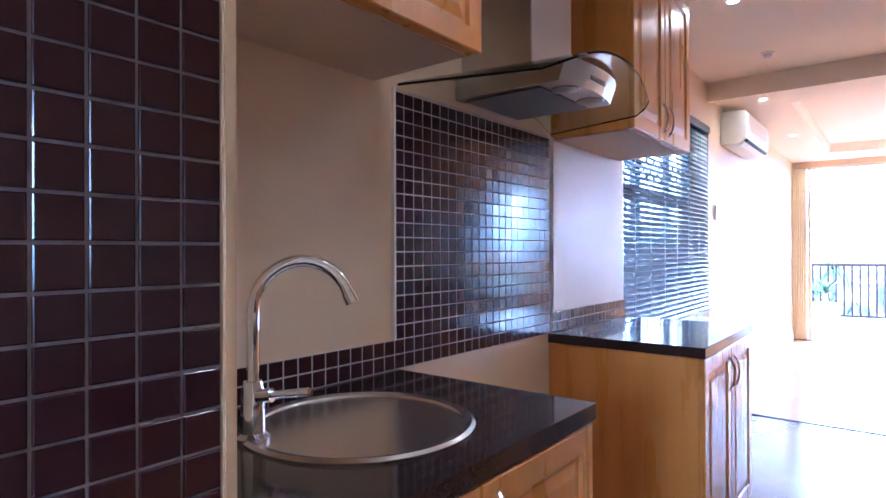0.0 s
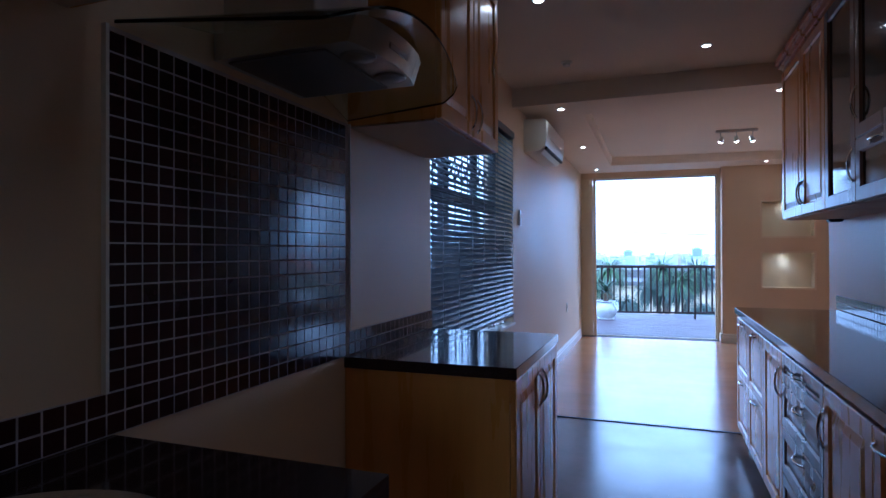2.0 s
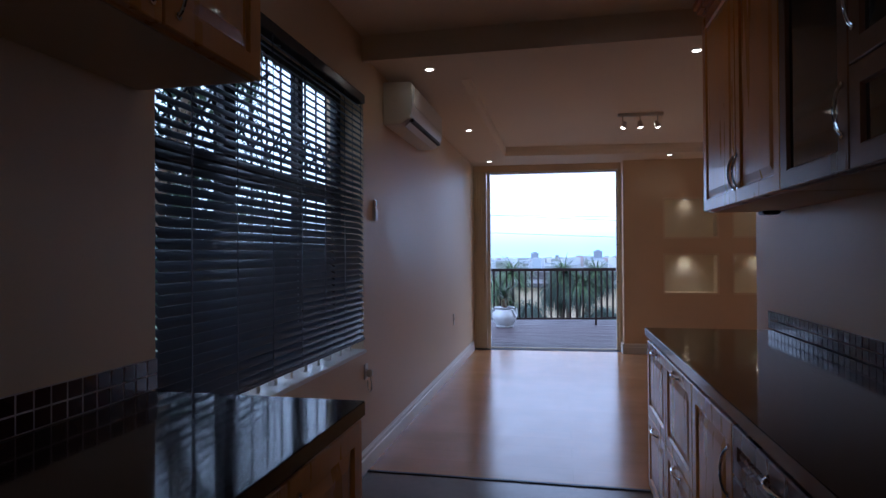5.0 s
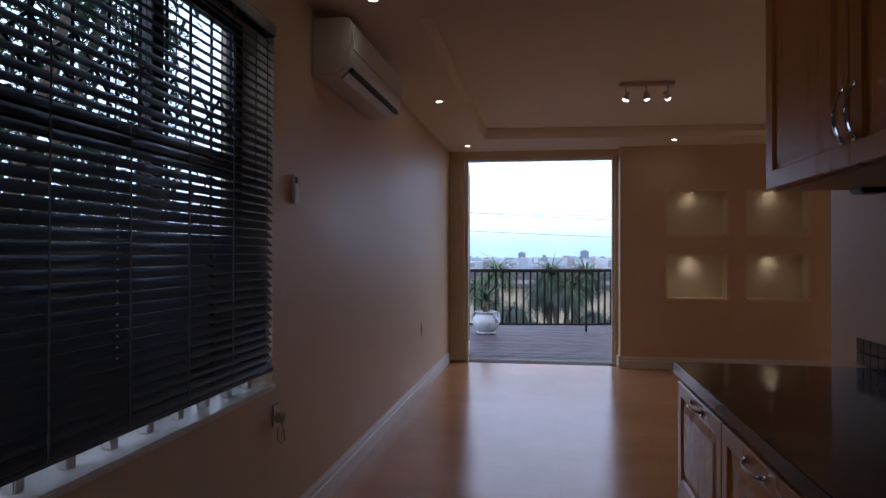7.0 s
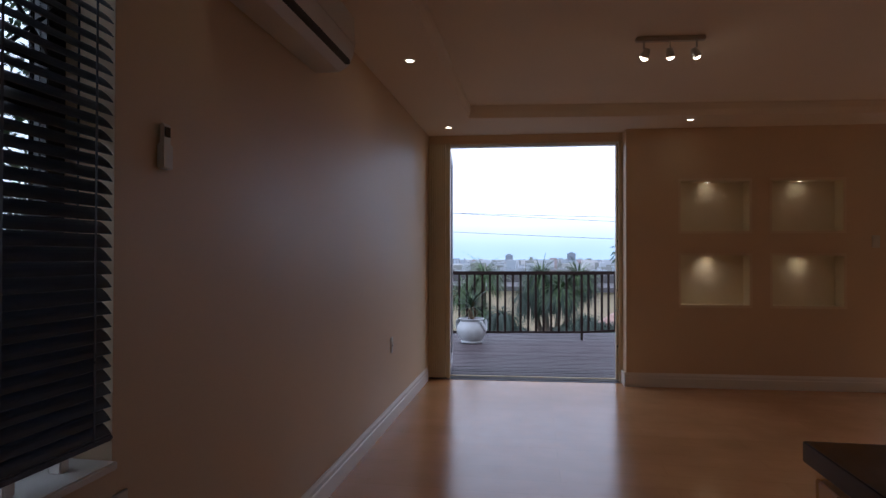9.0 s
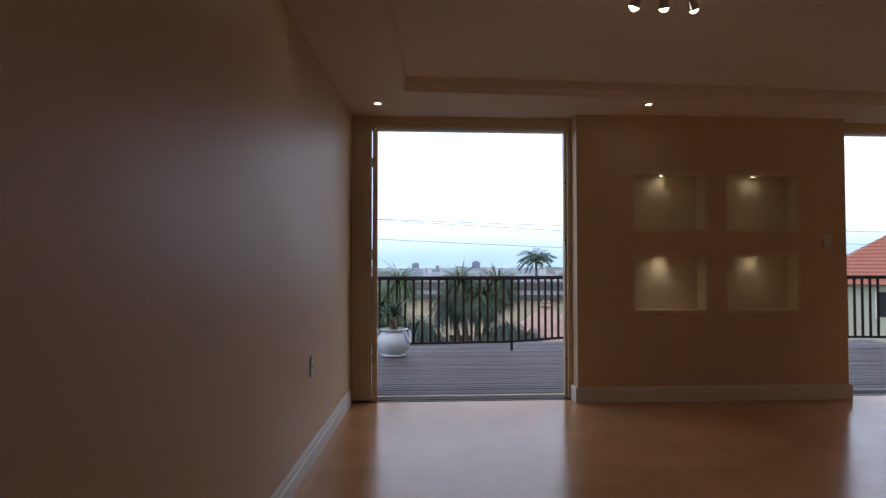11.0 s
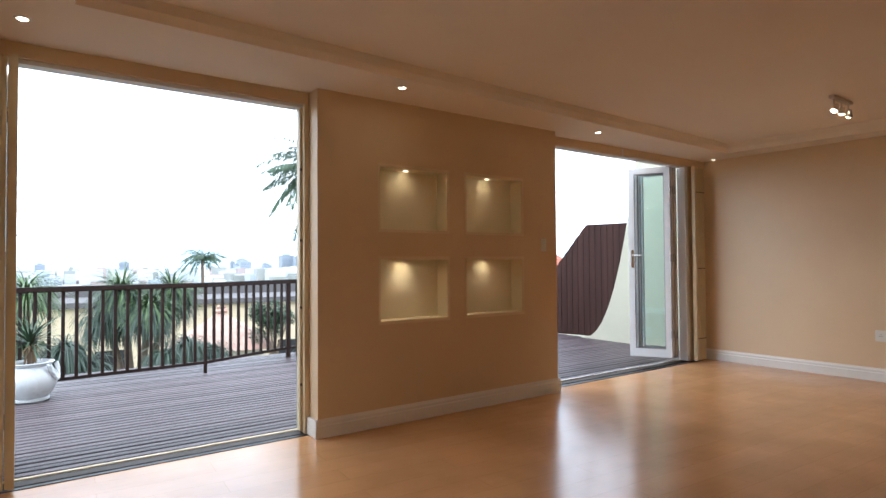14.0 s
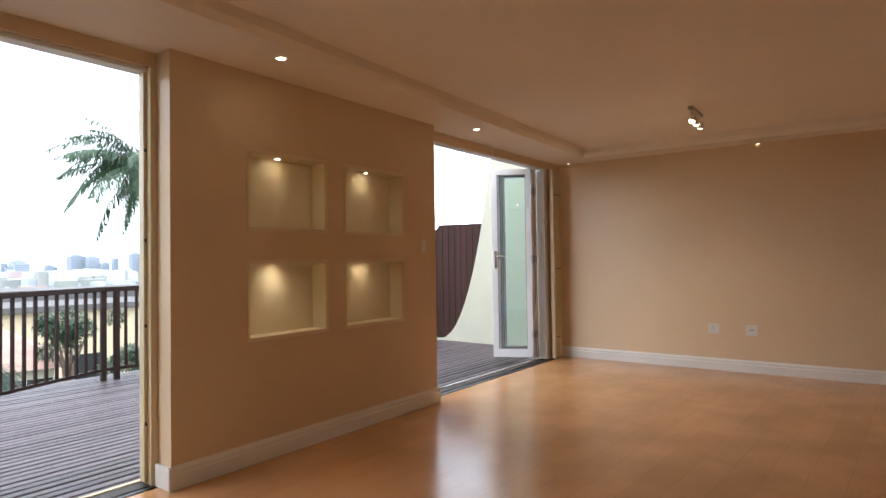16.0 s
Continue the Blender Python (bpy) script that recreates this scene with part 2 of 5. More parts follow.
# ---- mesh helpers ----
def box(bm, x0, x1, y0, y1, z0, z1, bevel=0.0, m=None):
    r = bmesh.ops.create_cube(bm, size=1)
    vs = r["verts"]
    for v in vs:
        v.co = Vector((x0 + (v.co.x + 0.5) * (x1 - x0), y0 + (v.co.y + 0.5) * (y1 - y0), z0 + (v.co.z + 0.5) * (z1 - z0)))
    if bevel:
        es = list({e for v in vs for e in v.link_edges})
        out = bmesh.ops.bevel(bm, geom=es, offset=bevel, segments=2, affect="EDGES", clamp_overlap=True)
        vs = list({v for f in out["faces"] for v in f.verts} | {v for v in vs if v.is_valid})
    if m is not None:
        bmesh.ops.transform(bm, matrix=m, verts=vs)


def lathe(bm, profile, seg=32, m=None):
    """Turns (radius, z) pairs about the z axis."""
    rings = []
    for r, z in profile:
        rings.append([bm.verts.new((r * math.cos(2 * math.pi * i / seg), r * math.sin(2 * math.pi * i / seg), z)) for i in range(seg)])
    for a, b in zip(rings, rings[1:]):
        for i in range(seg):
            bm.faces.new((a[i], a[(i + 1) % seg], b[(i + 1) % seg], b[i]))
    for ring, flip in ((rings[0], True), (rings[-1], False)):
        if profile[0 if flip else -1][0] > 0.0005:
            bm.faces.new(ring[::-1] if flip else ring)
    if m is not None:
        bmesh.ops.transform(bm, matrix=m, verts=[v for ring in rings for v in ring])


def tube(bm, pts, radius, seg=8):
    """A round bar along points; radius may be one number or one per point."""
    pts = [Vector(p) for p in pts]
    rad = radius if isinstance(radius, (list, tuple)) else [radius] * len(pts)
    rings = []
    side = None
    for i, p in enumerate(pts):
        d = (pts[min(i + 1, len(pts) - 1)] - pts[max(i - 1, 0)]).normalized()
        if side is None:
            side = d.orthogonal().normalized()
        side = (side - d * side.dot(d)).normalized()
        up = d.cross(side)
        rings.append([bm.verts.new(p + rad[i] * (math.cos(a) * side + math.sin(a) * up)) for a in (2 * math.pi * k / seg for k in range(seg))])
    for a, b in zip(rings, rings[1:]):
        for k in range(seg):
            bm.faces.new((a[k], a[(k + 1) % seg], b[(k + 1) % seg], b[k]))
    bm.faces.new(rings[0][::-1])
    bm.faces.new(rings[-1])


def prism(bm, poly, z0, z1):
    """An upright slab over a plan outline."""
    lo = [bm.verts.new((x, y, z0)) for x, y in poly]
    hi = [bm.verts.new((x, y, z1)) for x, y in poly]
    bm.faces.new(lo[::-1])
    bm.faces.new(hi)
    n = len(poly)
    for i in range(n):
        bm.faces.new((lo[i], lo[(i + 1) % n], hi[(i + 1) % n], hi[i]))


def finish(bm, name, mat, smooth=False):
    bmesh.ops.recalc_face_normals(bm, faces=bm.faces)
    me = bpy.data.meshes.new(name)
    bm.to_mesh(me)
    bm.free()
    me.materials.append(mat)
    if smooth:
        me.polygons.foreach_set("use_smooth", [True] * len(me.polygons))
        me.set_sharp_from_angle(angle=radians(40))
    return me


def part(name, bm, mat, parent=None, label="", m=None, smooth=False):
    ob = new(name, finish(bm, name, mat, smooth))
    if parent is not None:
        ob.parent = parent
    if m is not None:
        ob.matrix_basis = m
    if label:
        ob["label"] = label
    return ob


def thing(name, m, label, category, group="", kind=""):
    e = new(name)
    e.empty_display_size = 0.1
    e.matrix_basis = m
    return tagged(e, label, category, group, kind)


def structure(name, bm, mat, label, category, m=None):
    return tagged(part(name, bm, mat, None, "", m), label, category, "", "structure")


# frame of the balcony wall: x along it, y outwards
FAR = pose(-1.06, 9.295, 0, 0, 0, 3.15)
XL = -1.24            # face of the long wall
XR = 1.0              # face of the kitchen wall opposite
Y_K = 4.68            # where the kitchen ends
Z_TOP, Z_BAND = 2.645, 2.535
BORDER = material("light_plaster_border", (0.76, 0.61, 0.42), 0.55, vary=0.05, scale=4)
# wall cream made paler, so the niche glow sits in the base colour
NICHE = material("niche_paint_with_glow", (0.82, 0.72, 0.50), 0.6, vary=0.04, scale=2)
EAST_A, EAST_B = Vector((6.12, 9.75)), Vector((6.62, 3.90))

# ---- setting: floors, walls, ceilings ----
WIN = (2.83, 4.675, 0.72, 2.30)     # window in the long wall: y from, to, z from, to

bm = bmesh.new()
prism(bm, [(XL, Y_K + 0.013), (XR + 0.12, Y_K + 0.013), (XR + 0.12, 4.78), (6.70, 4.78), (6.17, 9.77), (-1.06, 9.30), (XL, 9.27)], -0.12, 0.0)
floor = structure("floor", bm, FLOOR, "glossy honey-coloured laminate floor of the living room", "floor")
bm = bmesh.new()
box(bm, XL, XR + 0.12, -3.0, Y_K - 0.012, -0.12, 0.0)
structure("floor_kitchen", bm, FLOOR_K, "dark polished kitchen floor with a sheen", "floor")
bm = bmesh.new()
box(bm, XL, XR + 0.12, Y_K - 0.012, Y_K + 0.013, -0.12, 0.006, 0.002)
structure("threshold_strip", bm, BLACK, "dark strip between kitchen and living room floors", "threshold")

bm = bmesh.new()
y0, y1, z0, z1 = WIN
box(bm, XL - 0.25, XL, -3.0, y0, -0.12, 2.9)
box(bm, XL - 0.25, XL, y1, 9.42, -0.12, 2.9)
box(bm, XL - 0.25, XL, y0, y1, -0.12, z0)
box(bm, XL - 0.25, XL, y0, y1, z1, 2.9)
structure("wall_west", bm, PAINT, "long cream painted wall with a large window", "wall")

# balcony wall: pier, lintels, thick middle wall with four niches
bm = bmesh.new()
N0, N1 = -0.18, 0.12
U = [1.80, 2.32, 2.965, 3.17, 3.82, 4.28]
Zn = [0.0, 0.80, 1.287, 1.522, 2.015, 2.58]
for i in range(5):
    for j in range(5):
        a, b, c, d = U[i], U[i + 1], Zn[j], Zn[j + 1]
        if i in (1, 3) and j in (1, 3):
            box(bm, a, b, -0.03, N1, c, d)
        else:
            box(bm, a, b, N0, N1, c, d)
bmesh.ops.remove_doubles(bm, verts=bm.verts, dist=0.0005)
structure("wall_north_middle", bm, PAINT, "thick cream wall with four square lit niches", "wall", FAR)
bm = bmesh.new()
box(bm, -0.35, -0.015, 0.0, N1, 0.0, 2.45)
structure("wall_north_pier", bm, PAINT, "narrow cream wall pier beside the balcony door", "wall", FAR)
bm = bmesh.new()
box(bm, -0.35, 1.797, -0.03, N1, 2.45, 2.9)
box(bm, 4.283, 7.3, -0.03, N1, 2.45, 2.9)
box(bm, 1.797, 4.283, -0.03, N1, 2.58, 2.9)
structure("wall_north_lintel", bm, PAINT, "cream painted beam above the balcony doors", "wall", FAR)
bm = bmesh.new()
box(bm, 6.87, 7.4, 0.0, N1, 0.0, 2.45)
structure("wall_north_end", bm, PAINT, "narrow cream wall end beside the folded doors", "wall", FAR)

def wall_between(name, a, b, thick, z0, z1, mat, label):
    d = (b - a).normalized()
    n = Vector((-d.y, d.x)) * thick
    bm = bmesh.new()
    prism(bm, [a[:], b[:], (b + n)[:], (a + n)[:]], z0, z1)
    return structure(name, bm, mat, label, "wall")

wall_between("wall_east", EAST_B, EAST_A, -0.2, -0.12, 2.9, PAINT, "plain cream living room wall with two sockets")
bm = bmesh.new()
box(bm, XR + 0.12, 7.1, 4.66, 4.80, -0.12, 2.9)
structure("wall_south", bm, PAINT, "plain cream wall behind the kitchen", "wall")
bm = bmesh.new()
box(bm, XR, XR + 0.12, -3.0, 4.80, -0.12, 2.9)
structure("wall_kitchen_east", bm, PAINT, "cream kitchen wall behind the cupboards", "wall")
bm = bmesh.new()
box(bm, XL - 0.25, -0.35, -3.2, -3.0, -0.12, 2.9)
box(bm, 0.45, XR + 0.12, -3.2, -3.0, -0.12, 2.9)
box(bm, -0.35, 0.45, -3.2, -3.0, -0.12, 1.15)
box(bm, -0.35, 0.45, -3.2, -3.0, 2.05, 2.9)
structure("wall_kitchen_south", bm, PAINT, "plain cream end wall of the kitchen", "wall")

# ceilings
bm = bmesh.new()
box(bm, XL, XR, -3.0, 4.66, Z_TOP, 2.9)
structure("ceiling_kitchen", bm, CEILING, "smooth painted kitchen ceiling", "ceiling")
bm = bmesh.new()
box(bm, XL, 7.1, 4.70, 9.9, Z_TOP, 2.9)
structure("ceiling", bm, CEILING, "smooth painted living room ceiling", "ceiling")
bm = bmesh.new()
box(bm, XL, XR, 4.66, 4.70, Z_BAND - 0.042, 2.9)
structure("ceiling_beam", bm, CEILING, "boxed ceiling beam between kitchen and living room", "ceiling beam")
# lowered border round the ceiling
outer = [(XL, 4.70), (6.66, 4.70), (6.17, 9.75), (-1.06, 9.28), (XL, 9.27)]
inner = [(-0.74, 5.30), (6.25, 5.30), (5.80, 9.15), (-0.74, 8.53), (-0.74, 8.53)]
bm = bmesh.new()
lo_o = [bm.verts.new((x, y, Z_BAND)) for x, y in outer]
lo_i = [bm.verts.new((x, y, Z_BAND)) for x, y in inner[:4]]
mid = [bm.verts.new((x + dx * 0.02, y + dy * 0.02, Z_BAND + 0.05)) for (x, y), (dx, dy) in zip(inner[:4], ((1, 1), (-1, 1), (-1, -1), (1, -1)))]
hi_i = [bm.verts.new((x + dx * 0.02, y + dy * 0.02, Z_TOP)) for (x, y), (dx, dy) in zip(inner[:4], ((1, 1), (-1, 1), (-1, -1), (1, -1)))]
ring = [(lo_o[0], lo_o[1], lo_i[1], lo_i[0]), (lo_o[1], lo_o[2], lo_i[2], lo_i[1]), (lo_o[2], lo_o[3], lo_i[3], lo_i[2]), (lo_o[3], lo_o[4], lo_i[3]), (lo_o[4], lo_o[0], lo_i[0], lo_i[3])]
for f in ring:
    bm.faces.new(f)
for i in range(4):
    j = (i + 1) % 4
    bm.faces.new((lo_i[i], lo_i[j], mid[j], mid[i]))
    bm.faces.new((mid[i], mid[j], hi_i[j], hi_i[i]))
structure("ceiling_border", bm, CEILING, "lowered plaster border round the ceiling tray", "ceiling border")


# skirting boards: a stepped section swept along a line
def skirting(name, a, b):
    d = (b - a)
    m = pose(a.x, a.y, 0, 0, 0, math.degrees(math.atan2(d.y, d.x)))
    sec = [(0, 0), (-0.019, 0), (-0.019, 0.085), (-0.013, 0.092), (-0.013, 0.112), (-0.007, 0.124), (-0.004, 0.135), (0, 0.135)]
    bm = bmesh.new()
    ends = [[bm.verts.new((x, y, z)) for y, z in sec] for x in (0, d.length)]
    n = len(sec)
    for i in range(n):
        bm.faces.new((ends[0][i], ends[0][(i + 1) % n], ends[1][(i + 1) % n], ends[1][i]))
    bm.faces.new(ends[0][::-1])
    bm.faces.new(ends[1])
    structure(name, bm, TRIM, "white moulded skirting board along the wall", "baseboard", m)


def far_xy(u, n):
    p = FAR @ Vector((u, n, 0))
    return Vector((p.x, p.y))


skirting("baseboard_west", Vector((XL, 2.80)), Vector((XL, 9.14)))
skirting("baseboard_north", far_xy(1.78, -0.18), far_xy(4.30, -0.18))
bm = bmesh.new()
box(bm, 1.778, 1.8, -0.2, -0.03, 0, 0.13, 0.004)
structure("baseboard_return_1", bm, TRIM, "white skirting end by the door frame", "baseboard", FAR)
bm = bmesh.new()
box(bm, 4.28, 4.302, -0.2, -0.03, 0, 0.13, 0.004)
structure("baseboard_return_2", bm, TRIM, "white skirting end by the door frame", "baseboard", FAR)
skirting("baseboard_east", EAST_A, EAST_B)
skirting("baseboard_south", Vector((6.55, 4.80)), Vector((XR + 0.12, 4.80)))

# niche linings: a shallow raised border round each niche
for k, (a, b, c, d) in enumerate([(U[1], U[2], Zn[1], Zn[2]), (U[3], U[4], Zn[1], Zn[2]), (U[1], U[2], Zn[3], Zn[4]), (U[3], U[4], Zn[3], Zn[4])]):
    bm = bmesh.new()
    w, p = 0.022, N0 - 0.006
    box(bm, a - w, b + w, p, N0 + 0.001, d, d + w, 0.003)
    box(bm, a - w, b + w, p, N0 + 0.001, c - w, c, 0.003)
    box(bm, a - w, a, p, N0 + 0.001, c, d, 0.003)
    box(bm, b, b + w, p, N0 + 0.001, c, d, 0.003)
    structure("trim_niche_%d" % (k + 1), bm, BORDER, "slim plaster border round a wall niche", "trim", FAR)


# added linings inside the niches; their paler colour carries the lamp glow
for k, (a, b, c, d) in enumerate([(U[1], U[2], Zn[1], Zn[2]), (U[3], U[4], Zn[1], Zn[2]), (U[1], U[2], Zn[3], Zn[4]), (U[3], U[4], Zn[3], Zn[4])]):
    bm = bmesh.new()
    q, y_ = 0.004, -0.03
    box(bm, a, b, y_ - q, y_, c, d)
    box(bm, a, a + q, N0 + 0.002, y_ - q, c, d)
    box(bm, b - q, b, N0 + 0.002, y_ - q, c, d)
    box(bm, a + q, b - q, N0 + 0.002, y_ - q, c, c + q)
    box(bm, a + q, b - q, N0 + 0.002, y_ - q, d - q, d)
    structure("niche_lining_%d" % (k + 1), bm, NICHE, "cream lining of a lit wall niche, lamp glow lightened into its colour", "niche", FAR)


# ---- lamps ----
def downlight(x, y, z, watts, m=None, radius=0.034, blend=0.7, size=150, lamp=LAMP):
    p = Vector((x, y, z)) if m is None else m @ Vector((x, y, z))
    t = thing("downlight", Matrix.Translation(p), "small round recessed ceiling downlight, lit", "downlight", "recessed downlights")
    bm = bmesh.new()
    lathe(bm, [(radius * 0.72, 0.0), (radius * 0.78, -0.006), (radius * 1.1, -0.004), (radius * 1.15, 0.0)], 24)
    part("bezel", bm, WHITE, t, smooth=True)
    bm = bmesh.new()
    lathe(bm, [(0.0, -0.002), (radius * 0.74, -0.002), (radius * 0.74, 0.0), (0, 0.0)], 20)
    part("lamp", bm, lamp, t, "glowing halogen lamp")
    if watts:
        d = bpy.data.lights.new("downlight_beam", "SPOT")
        d.energy, d.color, d.spot_size, d.spot_blend, d.shadow_soft_size = watts, (1.0, 0.80, 0.55), radians(size), blend, 0.06
        o = new("downlight_beam", d)
        o.parent = t
        o.matrix_basis = pose(0, 0, -0.02)
    return t


for x, y in ((-0.97, 8.86), (1.27, 8.88), (3.62, 9.16), (6.05, 9.48), (6.33, 7.32), (-0.935, 6.92), (-0.90, 5.02), (0.75, 5.02)):
    downlight(x, y, Z_BAND, 0.25 if x > 6 else 0.3, None, 0.03 if x > 6 else 0.034, 1.0 if x > 6 else 0.7, 62 if x > 6 else 150, lamp=LAMP_FAINT if x > 6 else LAMP)
# the last three are unseen, added to brighten the near kitchen
for x, y in ((0.17, 4.13), (-0.72, 3.08), (0.17, 1.95), (-0.25, 0.85), (0.17, -0.55)):
    downlight(x, y, Z_TOP, {4.13: 0.6, 3.08: 0.8, 1.95: 1.2, 0.85: 0.8, -0.55: 0.35}[y])
for k, (u, c) in enumerate(((2.60, Zn[4]), (3.46, Zn[4]), (2.60, Zn[2]), (3.46, Zn[2]))):
    downlight(u, -0.105, c - 0.004, (0.13, 0.11, 1.2, 0.28)[k], FAR, 0.026, 0.9, 130)


def spot_bar(m):
    t = thing("spotlight_bar", m, "brushed steel ceiling bar with three lit spotlights", "spotlight", "ceiling spotlight bars")
    bm = bmesh.new()
    box(bm, -0.21, 0.21, -0.022, 0.022, -0.028, 0.0, 0.006)
    part("bar", bm, STEEL, t)
    for x, a in ((-0.16, 20), (0.0, -8), (0.16, -25)):
        bm = bmesh.new()
        tube(bm, [(x, 0, -0.025), (x, 0, -0.075)], 0.006)
        part("stem", bm, STEEL, t)
        bm = bmesh.new()
        lathe(bm, [(0.0, 0.06), (0.018, 0.058), (0.022, 0.035), (0.03, 0.0), (0.027, 0.0), (0.02, 0.03), (0.0, 0.04)], 20)
        s = part("spot_head", bm, STEEL, t, m=pose(x, 0, -0.13, 15, a, 0), smooth=True)
        bm = bmesh.new()
        lathe(bm, [(0.0, -0.016), (0.012, -0.013), (0.021, -0.004), (0.0255, 0.004), (0.0, 0.009)], 20)
        part("lamp", bm, LAMP, s, "glowing halogen lamp")
    return t


spot_bar(pose(0.69, 7.06, Z_TOP, 0, 0, 4))
spot_bar(pose(4.82, 7.52, Z_TOP, 0, 0, 4))
for x, y, watts in ((0.69, 7.06, 9), (4.82, 7.52, 17)):
    d = bpy.data.lights.new("spotlight_glow", "SPOT")
    d.energy, d.color, d.shadow_soft_size, d.spot_size, d.spot_blend = watts, (1.0, 0.84, 0.64), 0.08, radians(120), 0.8
    new("spotlight_glow", d).location = (x, y, Z_TOP - 0.18)

t = thing("smoke_detector", pose(-0.725, 4.14, Z_TOP), "small round white smoke detector on the ceiling", "smoke detector")
bm = bmesh.new()
lathe(bm, [(0.04, 0), (0.04, -0.008), (0.028, -0.012)], 24)
part("base", bm, PLASTIC, t, smooth=True)
bm = bmesh.new()
lathe(bm, [(0.026, -0.012), (0.024, -0.03), (0.0, -0.034)], 24)
part("cap", bm, STEEL, t, smooth=True)

# ---- kitchen ----
def framed_panel(bm, w, h, x, z, t=0.02, rail=0.055, hollow=False):
    """A cabinet front at local x, z: outer frame with a raised middle field, or an opening for glass."""
    steps = [(0.0, 0.0), (0.0, -t + 0.003), (0.003, -t), (rail, -t), (rail + 0.006, -t + 0.009)]
    if hollow:
        steps += [(rail + 0.006, 0.0)]
    else:
        steps += [(rail + 0.014, -t + 0.009), (rail + 0.042, -t + 0.002)]
    loops = []
    for ins, y in steps:
        i = min(ins, min(w, h) * 0.46)
        loops.append([bm.verts.new(p) for p in ((x + i, y, z + i), (x + w - i, y, z + i), (x + w - i, y, z + h - i), (x + i, y, z + h - i))])
    for a, b in zip(loops, loops[1:]):
        for k in range(4):
            bm.faces.new((a[k], a[(k + 1) % 4], b[(k + 1) % 4], b[k]))
    if hollow:
        for k in range(4):
            a, b = loops[0], loops[-1]
            bm.faces.new((a[(k + 1) % 4], a[k], b[k], b[(k + 1) % 4]))
    else:
        bm.faces.new(loops[-1])
        bm.faces.new(loops[0][::-1])


def bow_handle(parent, x, z, upright=True, length=0.13):
    bm = bmesh.new()
    pts = []
    for k in range(13):
        s = k / 12
        a = (s - 0.5) * length
        o = -0.022 - 0.020 * math.sin(math.pi * s) ** 0.6
        pts.append((x, o, z + a) if upright else (x + a, o, z))
    tube(bm, pts, 0.0048, 8)
    for e in (-0.5, 0.5):
        p = (x, z + e * length) if upright else (x + e * length, z)
        tube(bm, [(p[0], -0.018, p[1]), (p[0], -0.025, p[1])], 0.009, 8)
    part("handle", bm, CHROME, parent, "curved chrome bow handle", smooth=True)


def cabinet(name, m, w, d, z0, z1, fronts, label, toe=0.0, group="", wood=WOOD):
    """fronts: (kind, x, z, width, height, handle x, handle z, upright or None)."""
    t = thing(name, m, label, "cabinet", group)
    bm = bmesh.new()
    box(bm, 0.0, w, 0.002, d, z0 + toe, z1, 0.002)
    part("body", bm, wood, t)
    if not toe:
        bm = bmesh.new()
        box(bm, 0.012, w - 0.012, 0.012, d - 0.004, z0 - 0.004, z0 - 0.0005)
        part("underside", bm, UNDER, t, "pale cabinet underside")
    if toe:
        bm = bmesh.new()
        box(bm, 0.0, w, 0.05, d, z0, z0 + toe)
        part("toe_kick", bm, WOOD, t, "recessed wooden plinth")
    for kind, x, z, fw, fh, hx, hz, up in fronts:
        bm = bmesh.new()
        if kind == "glass":
            framed_panel(bm, fw - 0.004, fh - 0.004, x + 0.002, z + 0.002, hollow=True)
            f = part("door", bm, wood, t, "glass-fronted wooden door")
            bm = bmesh.new()
            box(bm, x + 0.05, x + fw - 0.05, -0.009, -0.004, z + 0.05, z + fh - 0.05)
            part("pane", bm, DARK_PANE, f, "dark reflecting glass pane")
        else:
            framed_panel(bm, fw - 0.004, fh - 0.004, x + 0.002, z + 0.002, rail=0.045 if kind == "drawer" else 0.055)
            f = part(kind, bm, wood, t)
        if up is not None:
            bow_handle(f, hx, hz, up)
    return t


LEFT_FRONT = -0.607
def left(y, x=LEFT_FRONT):
    return pose(x, y, 0, 0, 0, 90)
def right(y, x=0.40):
    return pose(x, y, 0, 0, 0, -90)

dL = LEFT_FRONT - XL
cabinet("sink_cabinet", left(0.016), 0.935, dL, 0, 0.88, [("door", 0.0, 0.1, 0.467, 0.775, 0.41, 0.78, True), ("door", 0.467, 0.1, 0.467, 0.775, 0.52, 0.78, True)],
        "orange varnished wooden sink cabinet with panelled doors", 0.1)
cabinet("base_cabinet", left(1.95), 0.85, dL, 0, 0.88, [("door", 0.0, 0.1, 0.425, 0.775, 0.385, 0.76, True), ("door", 0.425, 0.1, 0.425, 0.775, 0.465, 0.76, True)],
        "orange varnished wooden base cabinet with two panelled doors", 0.1)
dU = 0.36
cabinet("wall_cabinet", left(0.016, XL + dU), 0.855, dU, 1.80, 2.56, [("door", 0.0, 1.80, 0.435, 0.76, 0.39, 1.90, True), ("door", 0.435, 1.80, 0.435, 0.76, 0.48, 1.90, True)],
        "orange wooden wall cabinet above the sink", group="wall cabinets")
cabinet("wall_cabinet", left(1.975, XL + dU), 0.795, dU, 1.79, 2.56, [("door", 0.0, 1.79, 0.397, 0.76, 0.36, 1.89, True), ("door", 0.397, 1.79, 0.397, 0.76, 0.44, 1.89, True)],
        "orange wooden wall cabinet beside the extractor hood", group="wall cabinets")

